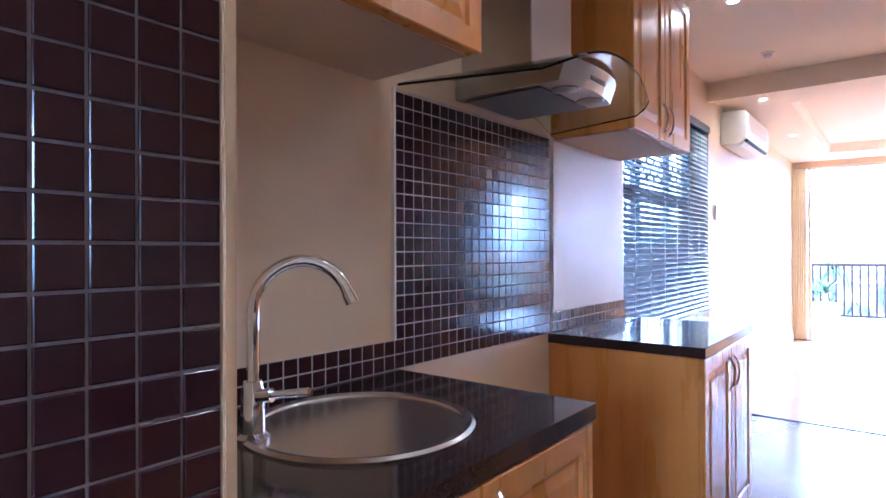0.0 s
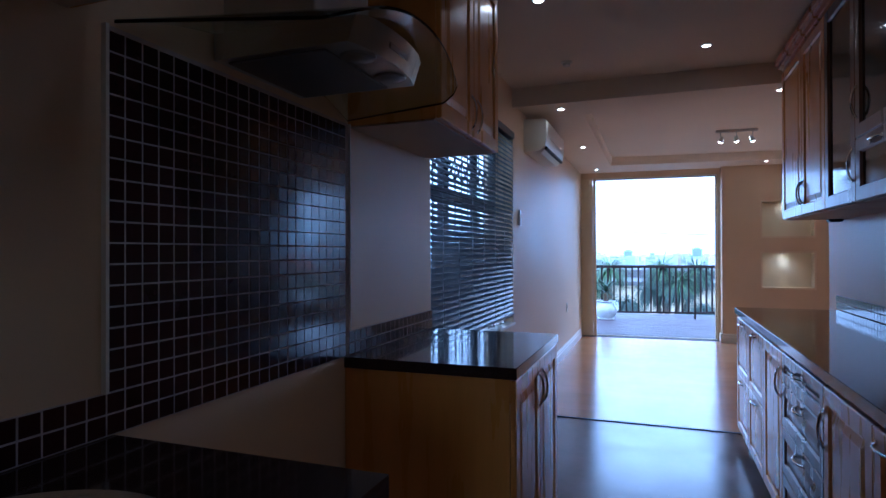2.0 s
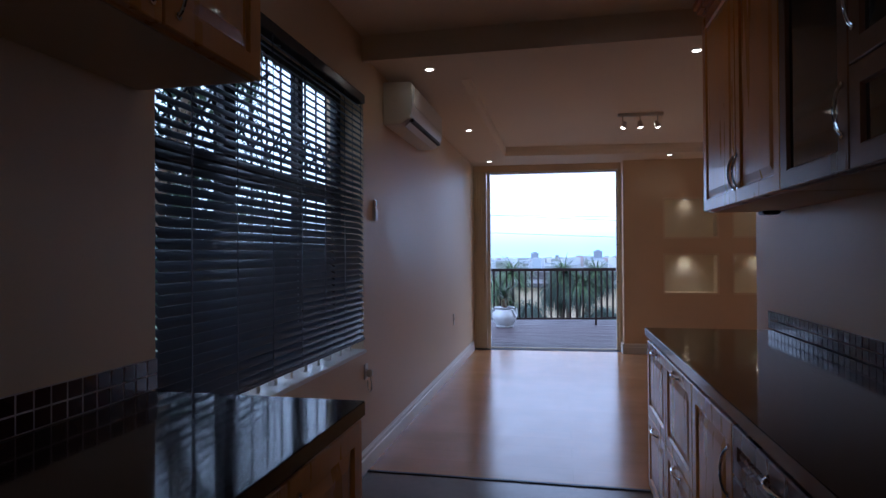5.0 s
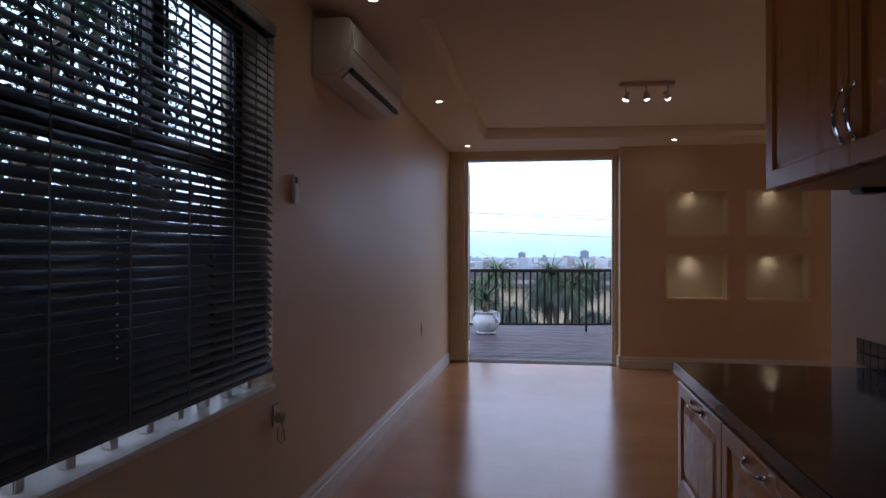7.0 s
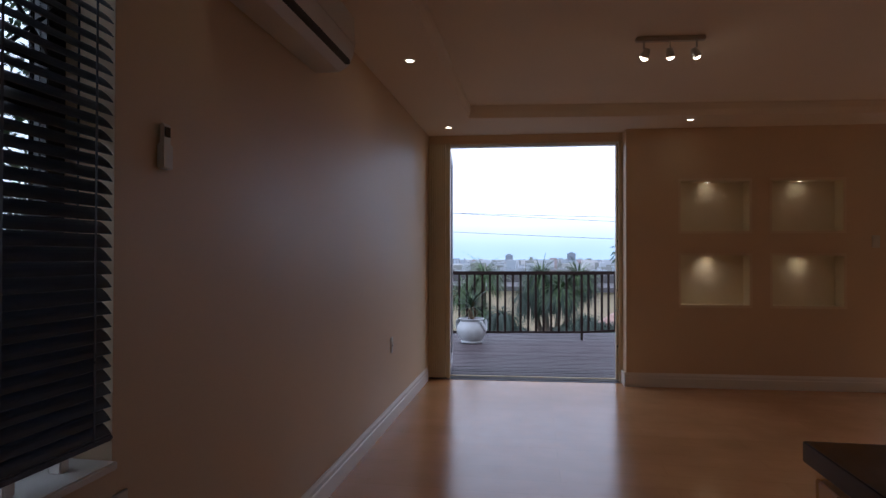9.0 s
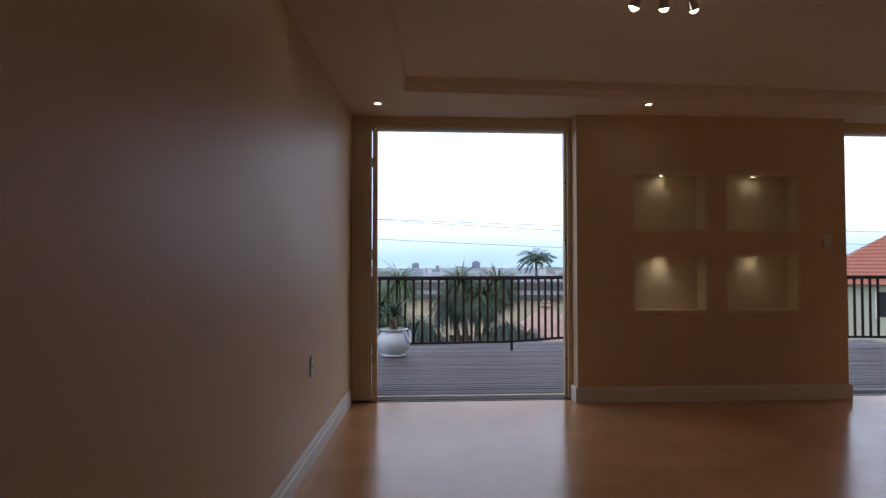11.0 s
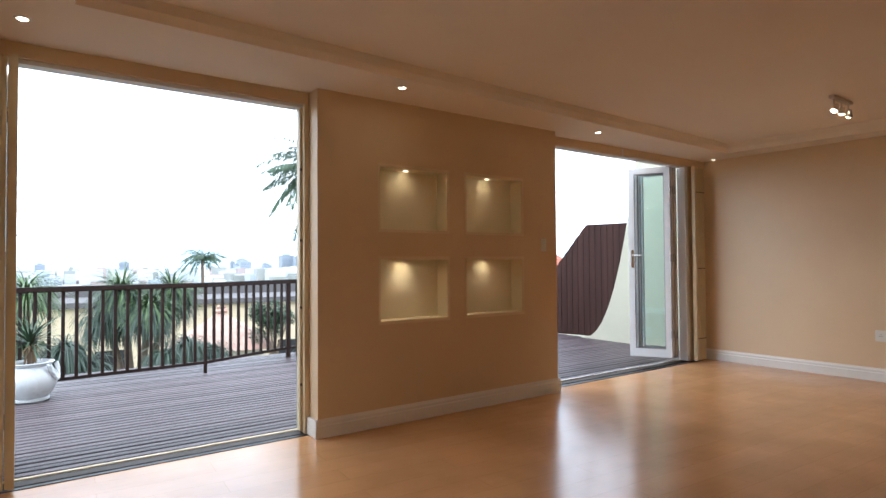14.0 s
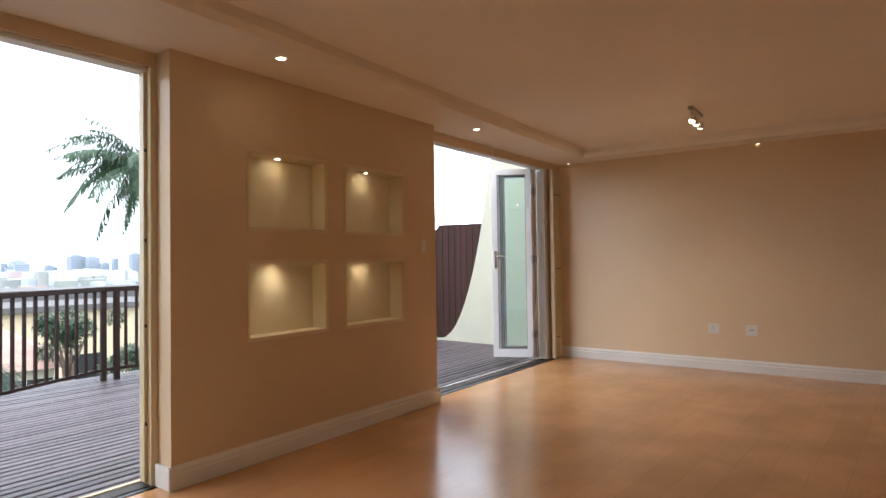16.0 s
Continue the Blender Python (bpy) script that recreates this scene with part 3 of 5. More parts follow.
# right-hand run; widths run from the far end towards the near one
dR = XR - 0.40 - 0.002
yA, yB, yC, yD, yE = 4.51, 3.47, 2.99, 2.31, 1.84
h = (0.86 - 0.1) / 2
w = (yA - yB) / 2
cabinet("drawer_unit", right(yA), yA - yB, dR, 0, 0.88, [("drawer", 0.0, 0.1, w, h, w / 2, 0.1 + h - 0.03, False), ("drawer", w, 0.1, w, h, 1.5 * w, 0.1 + h - 0.03, False),
        ("drawer", 0.0, 0.1 + h, w, h, w / 2, 0.1 + 2 * h - 0.03, False), ("drawer", w, 0.1 + h, w, h, 1.5 * w, 0.1 + 2 * h - 0.03, False)],
        "wooden drawer unit with four deep panelled fronts", 0.1)
cabinet("base_cabinet", right(yB), yB - yC, dR, 0, 0.88, [("door", 0.0, 0.1, yB - yC, 0.76, yB - yC - 0.03, 0.72, True)], "narrow wooden base cabinet with one panelled door", 0.1)
wc = yC - yD
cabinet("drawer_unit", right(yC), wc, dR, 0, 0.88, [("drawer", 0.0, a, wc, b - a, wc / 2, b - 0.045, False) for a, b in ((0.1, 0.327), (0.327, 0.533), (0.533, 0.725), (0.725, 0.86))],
        "dark wooden unit of four drawers with bow handles", 0.1, wood=WOOD_DARK)
cabinet("base_cabinet", right(yD), yD - yE, dR, 0, 0.88, [("door", 0.0, 0.1, yD - yE, 0.76, 0.03, 0.72, True)], "wooden base cabinet with one panelled door", 0.1)
cabinet("base_cabinet", right(yE), 0.46, dR, 0, 0.88, [("door", 0.0, 0.1, 0.46, 0.76, 0.1, 0.82, False)], "wooden base cabinet with one panelled door", 0.1)
cabinet("base_cabinet", right(yE - 0.46), 0.9, dR, 0, 0.88, [("door", 0.0, 0.1, 0.45, 0.76, 0.41, 0.72, True), ("door", 0.45, 0.1, 0.45, 0.76, 0.49, 0.72, True)], "wooden base cabinet with two panelled doors", 0.1)

xU = 0.675
dW = XR - xU - 0.002
a0, a1, a2, a3, a4 = 4.47, 3.92, 3.43, 2.96, 1.80
Z0, Z1 = 1.52, 2.52
HU = Z1 - Z0 - 0.02
cabinet("wall_cabinet", right(a0, xU), a0 - a2, dW, Z0, Z1, [("door", 0.0, Z0, a0 - a1, HU, a0 - a1 - 0.03, Z0 + 0.13, True), ("door", a0 - a1, Z0, a1 - a2, HU, a0 - a1 + 0.03, Z0 + 0.13, True)],
        "tall orange wooden wall cabinet with two panelled doors", group="wall cabinets")
cabinet("display_cabinet", right(a2, xU), a2 - a3, dW, Z0, Z1, [("glass", 0.0, Z0, a2 - a3, HU, a2 - a3 - 0.03, Z0 + 0.16, True)], "dark wooden wall cabinet with a glass door", group="wall cabinets", wood=WOOD_DARK)
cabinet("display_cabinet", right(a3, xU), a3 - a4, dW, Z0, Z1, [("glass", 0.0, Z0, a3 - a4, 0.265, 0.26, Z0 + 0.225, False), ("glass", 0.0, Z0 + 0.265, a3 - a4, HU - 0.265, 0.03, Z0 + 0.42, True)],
        "wide dark wooden wall cabinet with glass flaps", group="wall cabinets", wood=WOOD_DARK)
cabinet("wall_cabinet", right(a4, xU), 1.0, dW, Z0, Z1, [("door", 0.0, Z0, 0.5, HU, 0.47, Z0 + 0.13, True), ("door", 0.5, Z0, 0.5, HU, 0.53, Z0 + 0.13, True)],
        "orange wooden wall cabinet with two panelled doors", group="wall cabinets")
# cornice along the tops
bm = bmesh.new()
for k, (o, z) in enumerate(((0.0, Z1), (0.02, Z1 + 0.016), (0.035, Z1 + 0.042))):
    box(bm, xU - 0.02 - o, XR - 0.002, 0.7, a0 + o, z, z + 0.016 + 0.01 * k, 0.003)
tagged(part("cornice", bm, WOOD), "orange wooden cornice on the wall cabinets", "cornice")
t = thing("under_cabinet_light", pose(0.94, 4.41, Z0), "small dark lamp under the wall cabinet", "lamp")
bm = bmesh.new()
box(bm, -0.04, 0.04, -0.04, 0.04, -0.022, 0.0, 0.006)
part("housing", bm, BLACK, t)

# worktops
def worktop(y0, y1, x0, x1, label, hole=None):
    bm = bmesh.new()
    if hole is None:
        box(bm, x0, x1, y0, y1, 0.88, 0.92, 0.002)
    else:
        cx, cy, r = hole
        n = 48
        rim = []
        for z in (0.88, 0.92):
            rim.append([bm.verts.new((cx + r * math.cos(2 * math.pi * i / n), cy + r * math.sin(2 * math.pi * i / n), z)) for i in range(n)])
        edge = []
        for z in (0.88, 0.92):
            row = []
            for i in range(n):
                a = 2 * math.pi * i / n
                dx, dy = math.cos(a), math.sin(a)
                k = min((x1 - cx) / dx if dx > 1e-6 else 9, (x0 - cx) / dx if dx < -1e-6 else 9, (y1 - cy) / dy if dy > 1e-6 else 9, (y0 - cy) / dy if dy < -1e-6 else 9)
                row.append(bm.verts.new((cx + k * dx, cy + k * dy, z)))
            edge.append(row)
        for i in range(n):
            j = (i + 1) % n
            bm.faces.new((rim[1][i], edge[1][i], edge[1][j], rim[1][j]))
            bm.faces.new((rim[0][j], edge[0][j], edge[0][i], rim[0][i]))
            bm.faces.new((rim[0][i], rim[1][i], rim[1][j], rim[0][j]))
            bm.faces.new((edge[0][j], edge[1][j], edge[1][i], edge[0][i]))
        for cxx, cyy in ((x0, y0), (x1, y0), (x0, y1), (x1, y1)):
            q = [min((v for v in row), key=lambda v: (v.co.x - cxx) ** 2 + (v.co.y - cyy) ** 2) for row in edge]
            for v in q:
                v.co.x, v.co.y = cxx, cyy
    tagged(part("worktop", bm, GRANITE), label, "worktop")


SINK = (-0.915, 0.50, 0.235)
worktop(0.014, 0.965, XL + 0.001, -0.585, "polished black granite worktop with a round sink", (SINK[0], SINK[1], SINK[2] - 0.01))
worktop(1.94, 2.815, XL + 0.001, -0.583, "polished black granite worktop under the window")
worktop(-0.6, 4.535, 0.37, XR - 0.001, "long polished black granite worktop along the cupboards")

t = thing("sink", pose(SINK[0], SINK[1], 0.92), "round stainless steel sink set in black granite", "sink")
bm = bmesh.new()
r = SINK[2]
lathe(bm, [(r + 0.012, 0.001), (r + 0.012, 0.004), (r + 0.004, 0.009), (r - 0.012, 0.006), (r - 0.02, -0.004), (r - 0.026, -0.06), (r - 0.045, -0.13), (r - 0.09, -0.155), (0.03, -0.162), (0.0, -0.162)], 64)
part("bowl", bm, SINK_STEEL, t, smooth=True)
bm = bmesh.new()
lathe(bm, [(0.0, -0.150), (0.02, -0.150), (0.036, -0.155), (0.042, -0.160)], 32)
part("drain", bm, CHROME, t, "chrome drain cover", smooth=True)

# tap
t = thing("kitchen_tap", pose(-1.0, 0.295, 0.92), "chrome swan-neck mixer tap beside the sink", "tap")
bm = bmesh.new()
lathe(bm, [(0.034, 0.0), (0.034, 0.008), (0.024, 0.016), (0.022, 0.10), (0.018, 0.115), (0.0, 0.118)], 24)
part("base", bm, CHROME, t, smooth=True)
bm = bmesh.new()
dirx, diry = 0.60, 0.80
pts = [(0, 0, 0.10), (0, 0, 0.25)]
R = 0.095
for k in range(15):
    a = math.pi * k / 14 * 0.89
    o = R - R * math.cos(a)
    pts.append((o * dirx, o * diry, 0.25 + R * math.sin(a) * 1.05))
tube(bm, pts, 0.0125, 14)
e = Vector(pts[-1])
d = (e - Vector(pts[-2])).normalized()
tube(bm, [e, e + d * 0.022], 0.015, 14)
part("spout", bm, CHROME, t, smooth=True)
bm = bmesh.new()
tube(bm, [(0.018, 0.0, 0.088), (0.045, 0.012, 0.092)], 0.014, 12)
tube(bm, [(0.045, 0.012, 0.092), (0.11, 0.05, 0.10)], [0.007, 0.009], 10)
part("lever", bm, CHROME, t, smooth=True)

# extractor hood
t = thing("extractor_hood", pose(XL, 1.465, 1.80), "stainless steel extractor hood with a curved glass canopy", "extractor hood")
bm = bmesh.new()
plan = [(0.002, -0.20), (0.405, -0.20), (0.422, -0.14), (0.431, -0.07), (0.434, 0.0), (0.431, 0.07), (0.422, 0.14), (0.405, 0.20), (0.002, 0.20)]
top = [(x * 1.06 if x > 0.1 else x, y * 1.0) for x, y in plan]
lo = [bm.verts.new((x, y, 0.018)) for x, y in plan]
hi = [bm.verts.new((x, y, 0.088)) for x, y in top]
bm.faces.new(lo[::-1])
bm.faces.new(hi)
for i in range(len(plan)):
    j = (i + 1) % len(plan)
    bm.faces.new((lo[i], lo[j], hi[j], hi[i]))
part("body", bm, STEEL, t)
bm = bmesh.new()
box(bm, 0.03, 0.33, -0.18, 0.18, 0.012, 0.0175, 0.002)
part("grease_filter", bm, FILTER, t, "grey mesh grease filter")
for y in (-0.10, 0.10):
    bm = bmesh.new()
    lathe(bm, [(0.0, -0.012), (0.026, -0.012), (0.03, -0.009), (0.045, -0.007), (0.048, -0.001)], 24)
    part("lamp_ring", bm, ALU, t, m=pose(0.375, y * 0.95, 0.0185), smooth=True)
bm = bmesh.new()
box(bm, 0.4445, 0.4495, -0.055, 0.055, 0.045, 0.06)
part("control_strip", bm, ALU, t)
bm = bmesh.new()
n = 24
rows = []
for i in range(n + 1):
    y = -0.50 + i / n
    front = 0.50 + 0.035 * math.cos(math.pi * y) - (0.06 * max(0, abs(y) - 0.44) / 0.06)
    drop = -0.10 * (2 * abs(y)) ** 2.2
    rows.append([(0.004, y, 0.10 + drop * 0.95), (front, y * 0.74, 0.10 + drop)])
vs = [[[bm.verts.new((x, y, z + dz)) for x, y, z in row] for row in rows] for dz in (0.0, 0.008)]
for i in range(n):
    for lay, flip in ((0, True), (1, False)):
        a, b = vs[lay][i], vs[lay][i + 1]
        q = (a[0], a[1], b[1], b[0])
        bm.faces.new(q[::-1] if flip else q)
    for k in (0, 1):
        bm.faces.new((vs[0][i][k], vs[0][i + 1][k], vs[1][i + 1][k], vs[1][i][k]))
for i in (0, n):
    bm.faces.new((vs[0][i][0], vs[0][i][1], vs[1][i][1], vs[1][i][0]))
part("glass_canopy", bm, HOOD_GLASS, t, "curved tinted glass canopy", smooth=True)
bm = bmesh.new()
box(bm, 0.002, 0.29, -0.165, 0.125, 0.109, 0.896, 0.003)
part("chimney", bm, STEEL, t, "tall brushed steel chimney")

# window and blind
y0, y1, z0, z1 = WIN
t = tagged(new("window_1"), "large dark-framed window with burglar bars behind a blind", "window", "", "structure")
t.matrix_basis = pose(XL - 0.17, y0, z0)
W, H = y1 - y0, z1 - z0
def bar(name, y0, y1, z0, z1, mat=BLACK, x0=-0.025, x1=0.025):
    bm = bmesh.new()
    box(bm, x0, x1, y0, y1, z0, z1, 0.003)
    part(name, bm, mat, t)
for a, b in ((0.0, 0.05), (0.59, 0.67), (1.26, 1.32), (W - 0.06, W)):
    bar("window_frame", a, b, 0.0, H)
for a, b in ((0.0, 0.05), (0.92, 1.0), (H - 0.05, H)):
    bar("window_frame", 0.0, W, a, b, x0=-0.024, x1=0.024)
for a, b in ((0.05, 0.59), (0.67, 1.26), (1.32, W - 0.06)):
    bm = bmesh.new()
    box(bm, -0.004, 0.004, a, b, 0.05, H - 0.05)
    p = part("pane", bm, GLASS, t)
    p.visible_shadow = False
# burglar bars with a band of crosses
for z in (1.04, 1.20):
    bar("burglar_bar", 0.05, W - 0.05, z, z + 0.012, x0=0.03, x1=0.04)
bm = bmesh.new()
n = 12
s = (W - 0.1) / n
for k in range(n):
    a = 0.05 + k * s
    tube(bm, [(0.035, a, 1.05), (0.035, a + s, 1.20)], 0.006, 6)
    tube(bm, [(0.035, a, 1.20), (0.035, a + s, 1.05)], 0.006, 6)
part("bar_crosses", bm, BLACK, t)
for k in range(13):
    bar("burglar_bar", 0.10 + k * 0.135, 0.112 + k * 0.135, 0.05, H - 0.05, x0=0.03, x1=0.04)
bm = bmesh.new()
box(bm, 0.035, 0.19, 0.001, W - 0.001, 0.0, 0.022, 0.004)
part("window_sill", bm, TRIM, t, "white painted window sill")
for k in range(12):
    bm = bmesh.new()
    box(bm, 0.085, 0.12, 0.06 + k * 0.152, 0.09 + k * 0.152, 0.022, 0.105, 0.003)
    part("sill_block", bm, TRIM, t)

t = thing("venetian_blind", pose(XL - 0.014, y0 + 0.008, z0 + 0.078), "dark slatted venetian blind lowered over the window", "blind")
Lb = W - 0.016
Hb = H - 0.09
bm = bmesh.new()
box(bm, -0.028, 0.03, 0.0, Lb, Hb - 0.055, Hb, 0.004)
part("head_rail", bm, SLAT, t)
bm = bmesh.new()
box(bm, -0.026, 0.026, 0.0, Lb, 0.0, 0.018, 0.005)
part("bottom_rail", bm, SLAT, t)
bm = bmesh.new()
secs = [(-0.025, 0.0), (-0.012, 0.0022), (0.0, 0.003), (0.012, 0.0022), (0.025, 0.0)]
ends = [[[bm.verts.new((x, y, z + dz)) for x, z in secs] for dz in (0.0, 0.0018)] for y in (0.004, Lb - 0.004)]
for k in range(4):
    bm.faces.new((ends[0][1][k], ends[0][1][k + 1], ends[1][1][k + 1], ends[1][1][k]))
    bm.faces.new((ends[0][0][k + 1], ends[0][0][k], ends[1][0][k], ends[1][0][k + 1]))
for k in (0, 4):
    bm.faces.new((ends[0][0][k], ends[0][1][k], ends[1][1][k], ends[1][0][k]))
slat = finish(bm, "slat", SLAT)
pitch = 0.0345
k = 0
while 0.035 + k * pitch < Hb - 0.06:
    o = new("slat", slat)
    o.parent = t
    o.matrix_basis = pose(0, 0, 0.035 + k * pitch, 0, 42.8 + random.uniform(-1.0, 1.0), 0)
    k += 1
for a in (0.15, 0.42, 0.69, 0.96, 1.23, 1.50, 1.76):
    bm = bmesh.new()
    for x in (-0.026, 0.026):
        box(bm, x - 0.0008, x + 0.0008, a - 0.003, a + 0.003, 0.01, Hb - 0.05)
    part("ladder_tape", bm, SLAT, t)
bm = bmesh.new()
for k in range(40):
    lathe(bm, [(0.0, -0.004), (0.0035, 0.0), (0.0, 0.004)], 6, Matrix.Translation((0.034, 0.90, Hb - 0.1 - k * 0.03)))
part("bead_cord", bm, ALU, t, "hanging bead cord")["kind"] = "stuff"

# tiled pier by the sink, tiled splashback and upstands
bm = bmesh.new()
box(bm, XL, -0.606, -1.0, -0.004, 0.0, Z_TOP)
pier = structure("wall_pier", bm, GROUT_PIER, "projecting wall end faced with dark brown tiles", "wall")
bm = bmesh.new()
box(bm, XL, -0.598, -0.004, 0.013, 0.0, Z_TOP, 0.002)
structure("trim_pier", bm, material("pale_wood_edge", (0.62, 0.40, 0.20), 0.4, vary=0.12, scale=5), "pale wooden edge strip on the tiled wall end", "trim")

P = 0.0455
G = 0.004
bm = bmesh.new()
box(bm, 0.0, 0.006, G / 2, P - G / 2, G / 2, P - G / 2)
bmesh.ops.bevel(bm, geom=[e for e in bm.edges if all(v.co.x > 0.005 for v in e.verts)], offset=0.0012, segments=1, affect="EDGES")
tile_mesh = finish(bm, "tile", TILE)


def tiles(parent, x, y, z, cols, rows, inv):
    for c in range(cols):
        for r in range(rows):
            o = new("tile", tile_mesh)
            o.parent = parent
            o.matrix_basis = inv @ pose(x + random.uniform(-0.0003, 0.0003), y + c * P, z + r * P, 0, random.uniform(-0.35, 0.35), random.uniform(-0.35, 0.35))


def joined_tiles(name, parent, x, y, z, cols, rows):
    bm = bmesh.new()
    for c in range(cols):
        for r in range(rows):
            box(bm, x, x + 0.006, y + c * P + G / 2, y + (c + 1) * P - G / 2, z + r * P + G / 2, z + (r + 1) * P - G / 2)
    o = part(name, bm, TILE, parent)
    o["kind"] = "stuff"


def grout_bed(name, y0, y1, z0, z1, label, x=XL, s=1):
    bm = bmesh.new()
    box(bm, x, x + s * 0.006, y0, y1, z0, z1)
    return structure(name, bm, GROUT, label, "tiling")


PZ = 0.922
SY = 0.945
splash = grout_bed("splashback", SY, SY + 22.5 * P, PZ, PZ + 19.2 * P, "dark brown mosaic tiled splashback behind the cooker gap")
bm = bmesh.new()
box(bm, XL, XL + 0.014, SY - 0.008, SY, PZ + 2 * P, PZ + 19.2 * P)
box(bm, XL, XL + 0.014, SY + 22.5 * P, SY + 22.5 * P + 0.006, PZ + 2 * P, PZ + 19.2 * P)
structure("trim_splashback", bm, TRIM, "thin white edge trim on the splashback", "trim")
up1 = grout_bed("upstand_1", 0.014, SY, PZ, PZ + 2 * P, "low upstand of dark brown tiles behind the sink")
up2 = grout_bed("upstand_2", SY + 22.5 * P, 2.83, PZ, PZ + 2 * P, "low upstand of dark brown tiles by the window")
up3 = grout_bed("upstand_3", 1.7, 4.60, PZ, PZ + 2 * P, "low upstand of dark tiles along the worktop", XR, -1)
I4 = Matrix.Identity(4)
tiles(splash, XL + 0.0012, SY, PZ, 15, 19, I4)
joined_tiles("tile_field", splash, XL + 0.0012, SY + 15 * P, PZ, 7, 19)
tiles(up1, XL + 0.0012, SY - 20 * P, PZ, 20, 2, I4)
tiles(up2, XL + 0.0012, SY + 22.5 * P, PZ, 19, 2, I4)
flip = Matrix.Translation((XR - 0.004, 0, 0)) @ Matrix.Rotation(math.pi, 4, "Z")
tiles(up3, 0.0, -4.60, PZ, 61, 2, flip)
PX, PY, PB = -0.608, -0.004, 1.297
tiles(pier, PX, PY - 10 * P, PB - 10 * P, 10, 20, I4)
joined_tiles("tile_field", pier, PX, PY - 21 * P, PB - 28 * P, 11, 57)
joined_tiles("tile_field", pier, PX, PY - 10 * P, PB - 28 * P, 10, 18)
joined_tiles("tile_field", pier, PX, PY - 10 * P, PB + 10 * P, 10, 19)

# ---- living room fittings ----
t = thing("air_conditioner", pose(XL, 5.085, 2.20) @ Matrix.Diagonal((1, 1.06, 1, 1)), "white wall-mounted split air conditioner above the window side", "air conditioner")
prof = [(0.0, 0.0), (0.13, 0.0), (0.175, 0.028), (0.20, 0.075), (0.208, 0.13), (0.205, 0.26), (0.19, 0.285), (0.0, 0.29)]
bm = bmesh.new()
e0 = [bm.verts.new((x, 0.0, z)) for x, z in prof]
e1 = [bm.verts.new((x, 0.94, z)) for x, z in prof]
bm.faces.new(e0[::-1])
bm.faces.new(e1)
for i in range(len(prof)):
    j = (i + 1) % len(prof)
    bm.faces.new((e0[i], e0[j], e1[j], e1[i]))
bmesh.ops.bevel(bm, geom=[e for e in bm.edges], offset=0.006, segments=2, affect="EDGES", clamp_overlap=True)
part("body", bm, PLASTIC, t, smooth=True)
bm = bmesh.new()
box(bm, 0.138, 0.20, 0.05, 0.89, 0.020, 0.045, 0.003, None)
part("air_outlet", bm, BLACK, t, "dark air outlet slot")
bm = bmesh.new()
box(bm, -0.035, 0.035, 0.05, 0.89, -0.004, 0.004, 0.002, pose(0.165, 0, 0.016, 0, -38, 0))
part("louvre", bm, PLASTIC, t)
bm = bmesh.new()
box(bm, 0.206, 0.211, 0.02, 0.92, 0.125, 0.262, 0.003)
part("front_panel", bm, PLASTIC, t)

t = thing("remote_holder", pose(XL, 4.845, 1.535), "white remote control in a wall holder", "remote control")
bm = bmesh.new()
box(bm, 0.0, 0.022, 0.0, 0.05, 0.0, 0.075, 0.004)
part("holder", bm, PLASTIC, t)
bm = bmesh.new()
box(bm, 0.004, 0.018, 0.005, 0.045, 0.03, 0.135, 0.004)
r = part("remote", bm, PLASTIC, t)
bm = bmesh.new()
box(bm, 0.018, 0.0195, 0.012, 0.038, 0.095, 0.125)
part("screen", bm, DARK_PANE, r)


def socket(m, label, w=0.115, h=0.075, kind="plug"):
    t = thing("wall_socket", m, label, "socket", "wall sockets")
    bm = bmesh.new()
    box(bm, -w / 2, w / 2, -0.008, 0.0, -h / 2, h / 2, 0.004)
    part("plate", bm, PLASTIC, t)
    if kind == "plug":
        for x, z in ((-0.015, -0.005), (0.005, -0.005), (-0.005, 0.015)):
            bm = bmesh.new()
            lathe(bm, [(0.0, 0.0), (0.004, 0.0), (0.004, 0.001), (0.0, 0.001)], 10, pose(x, -0.009, z, 90))
            part("pin_hole", bm, BLACK, t)
        bm = bmesh.new()
        box(bm, w / 2 - 0.03, w / 2 - 0.015, -0.013, -0.008, -0.012, 0.012, 0.002)
        part("rocker", bm, WHITE, t)
    elif kind == "two":
        for x in (-0.012, 0.012):
            bm = bmesh.new()
            lathe(bm, [(0.0, 0.0), (0.006, 0.0), (0.006, 0.0012), (0.0, 0.0012)], 12, pose(x, -0.009, 0, 90))
            part("outlet", bm, BLACK, t)
    elif kind == "switch":
        bm = bmesh.new()
        box(bm, -0.012, 0.012, -0.013, -0.008, -0.02, 0.02, 0.002)
        part("rocker", bm, PLASTIC, t)
    return t


socket(pose(XL, 7.66, 0.59, 0, 0, 90), "narrow upright white wall socket", 0.06, 0.125)
t = socket(pose(XL, 4.70, 0.60, 0, 0, 90), "white wall socket with a hanging plug cable", 0.06, 0.10)
bm = bmesh.new()
box(bm, -0.02, 0.02, -0.045, -0.009, -0.03, 0.01, 0.006)
tube(bm, [(0.0, -0.03, -0.028), (0.03, -0.03, -0.08), (0.045, -0.025, -0.12), (0.02, -0.02, -0.13), (-0.01, -0.02, -0.10), (-0.015, -0.02, -0.05)], 0.004, 6)
part("plug_cable", bm, PLASTIC, t, "plug with a short loop of cable")
ed = (EAST_B - EAST_A).normalized()
ang = math.degrees(math.atan2(ed.y, ed.x))
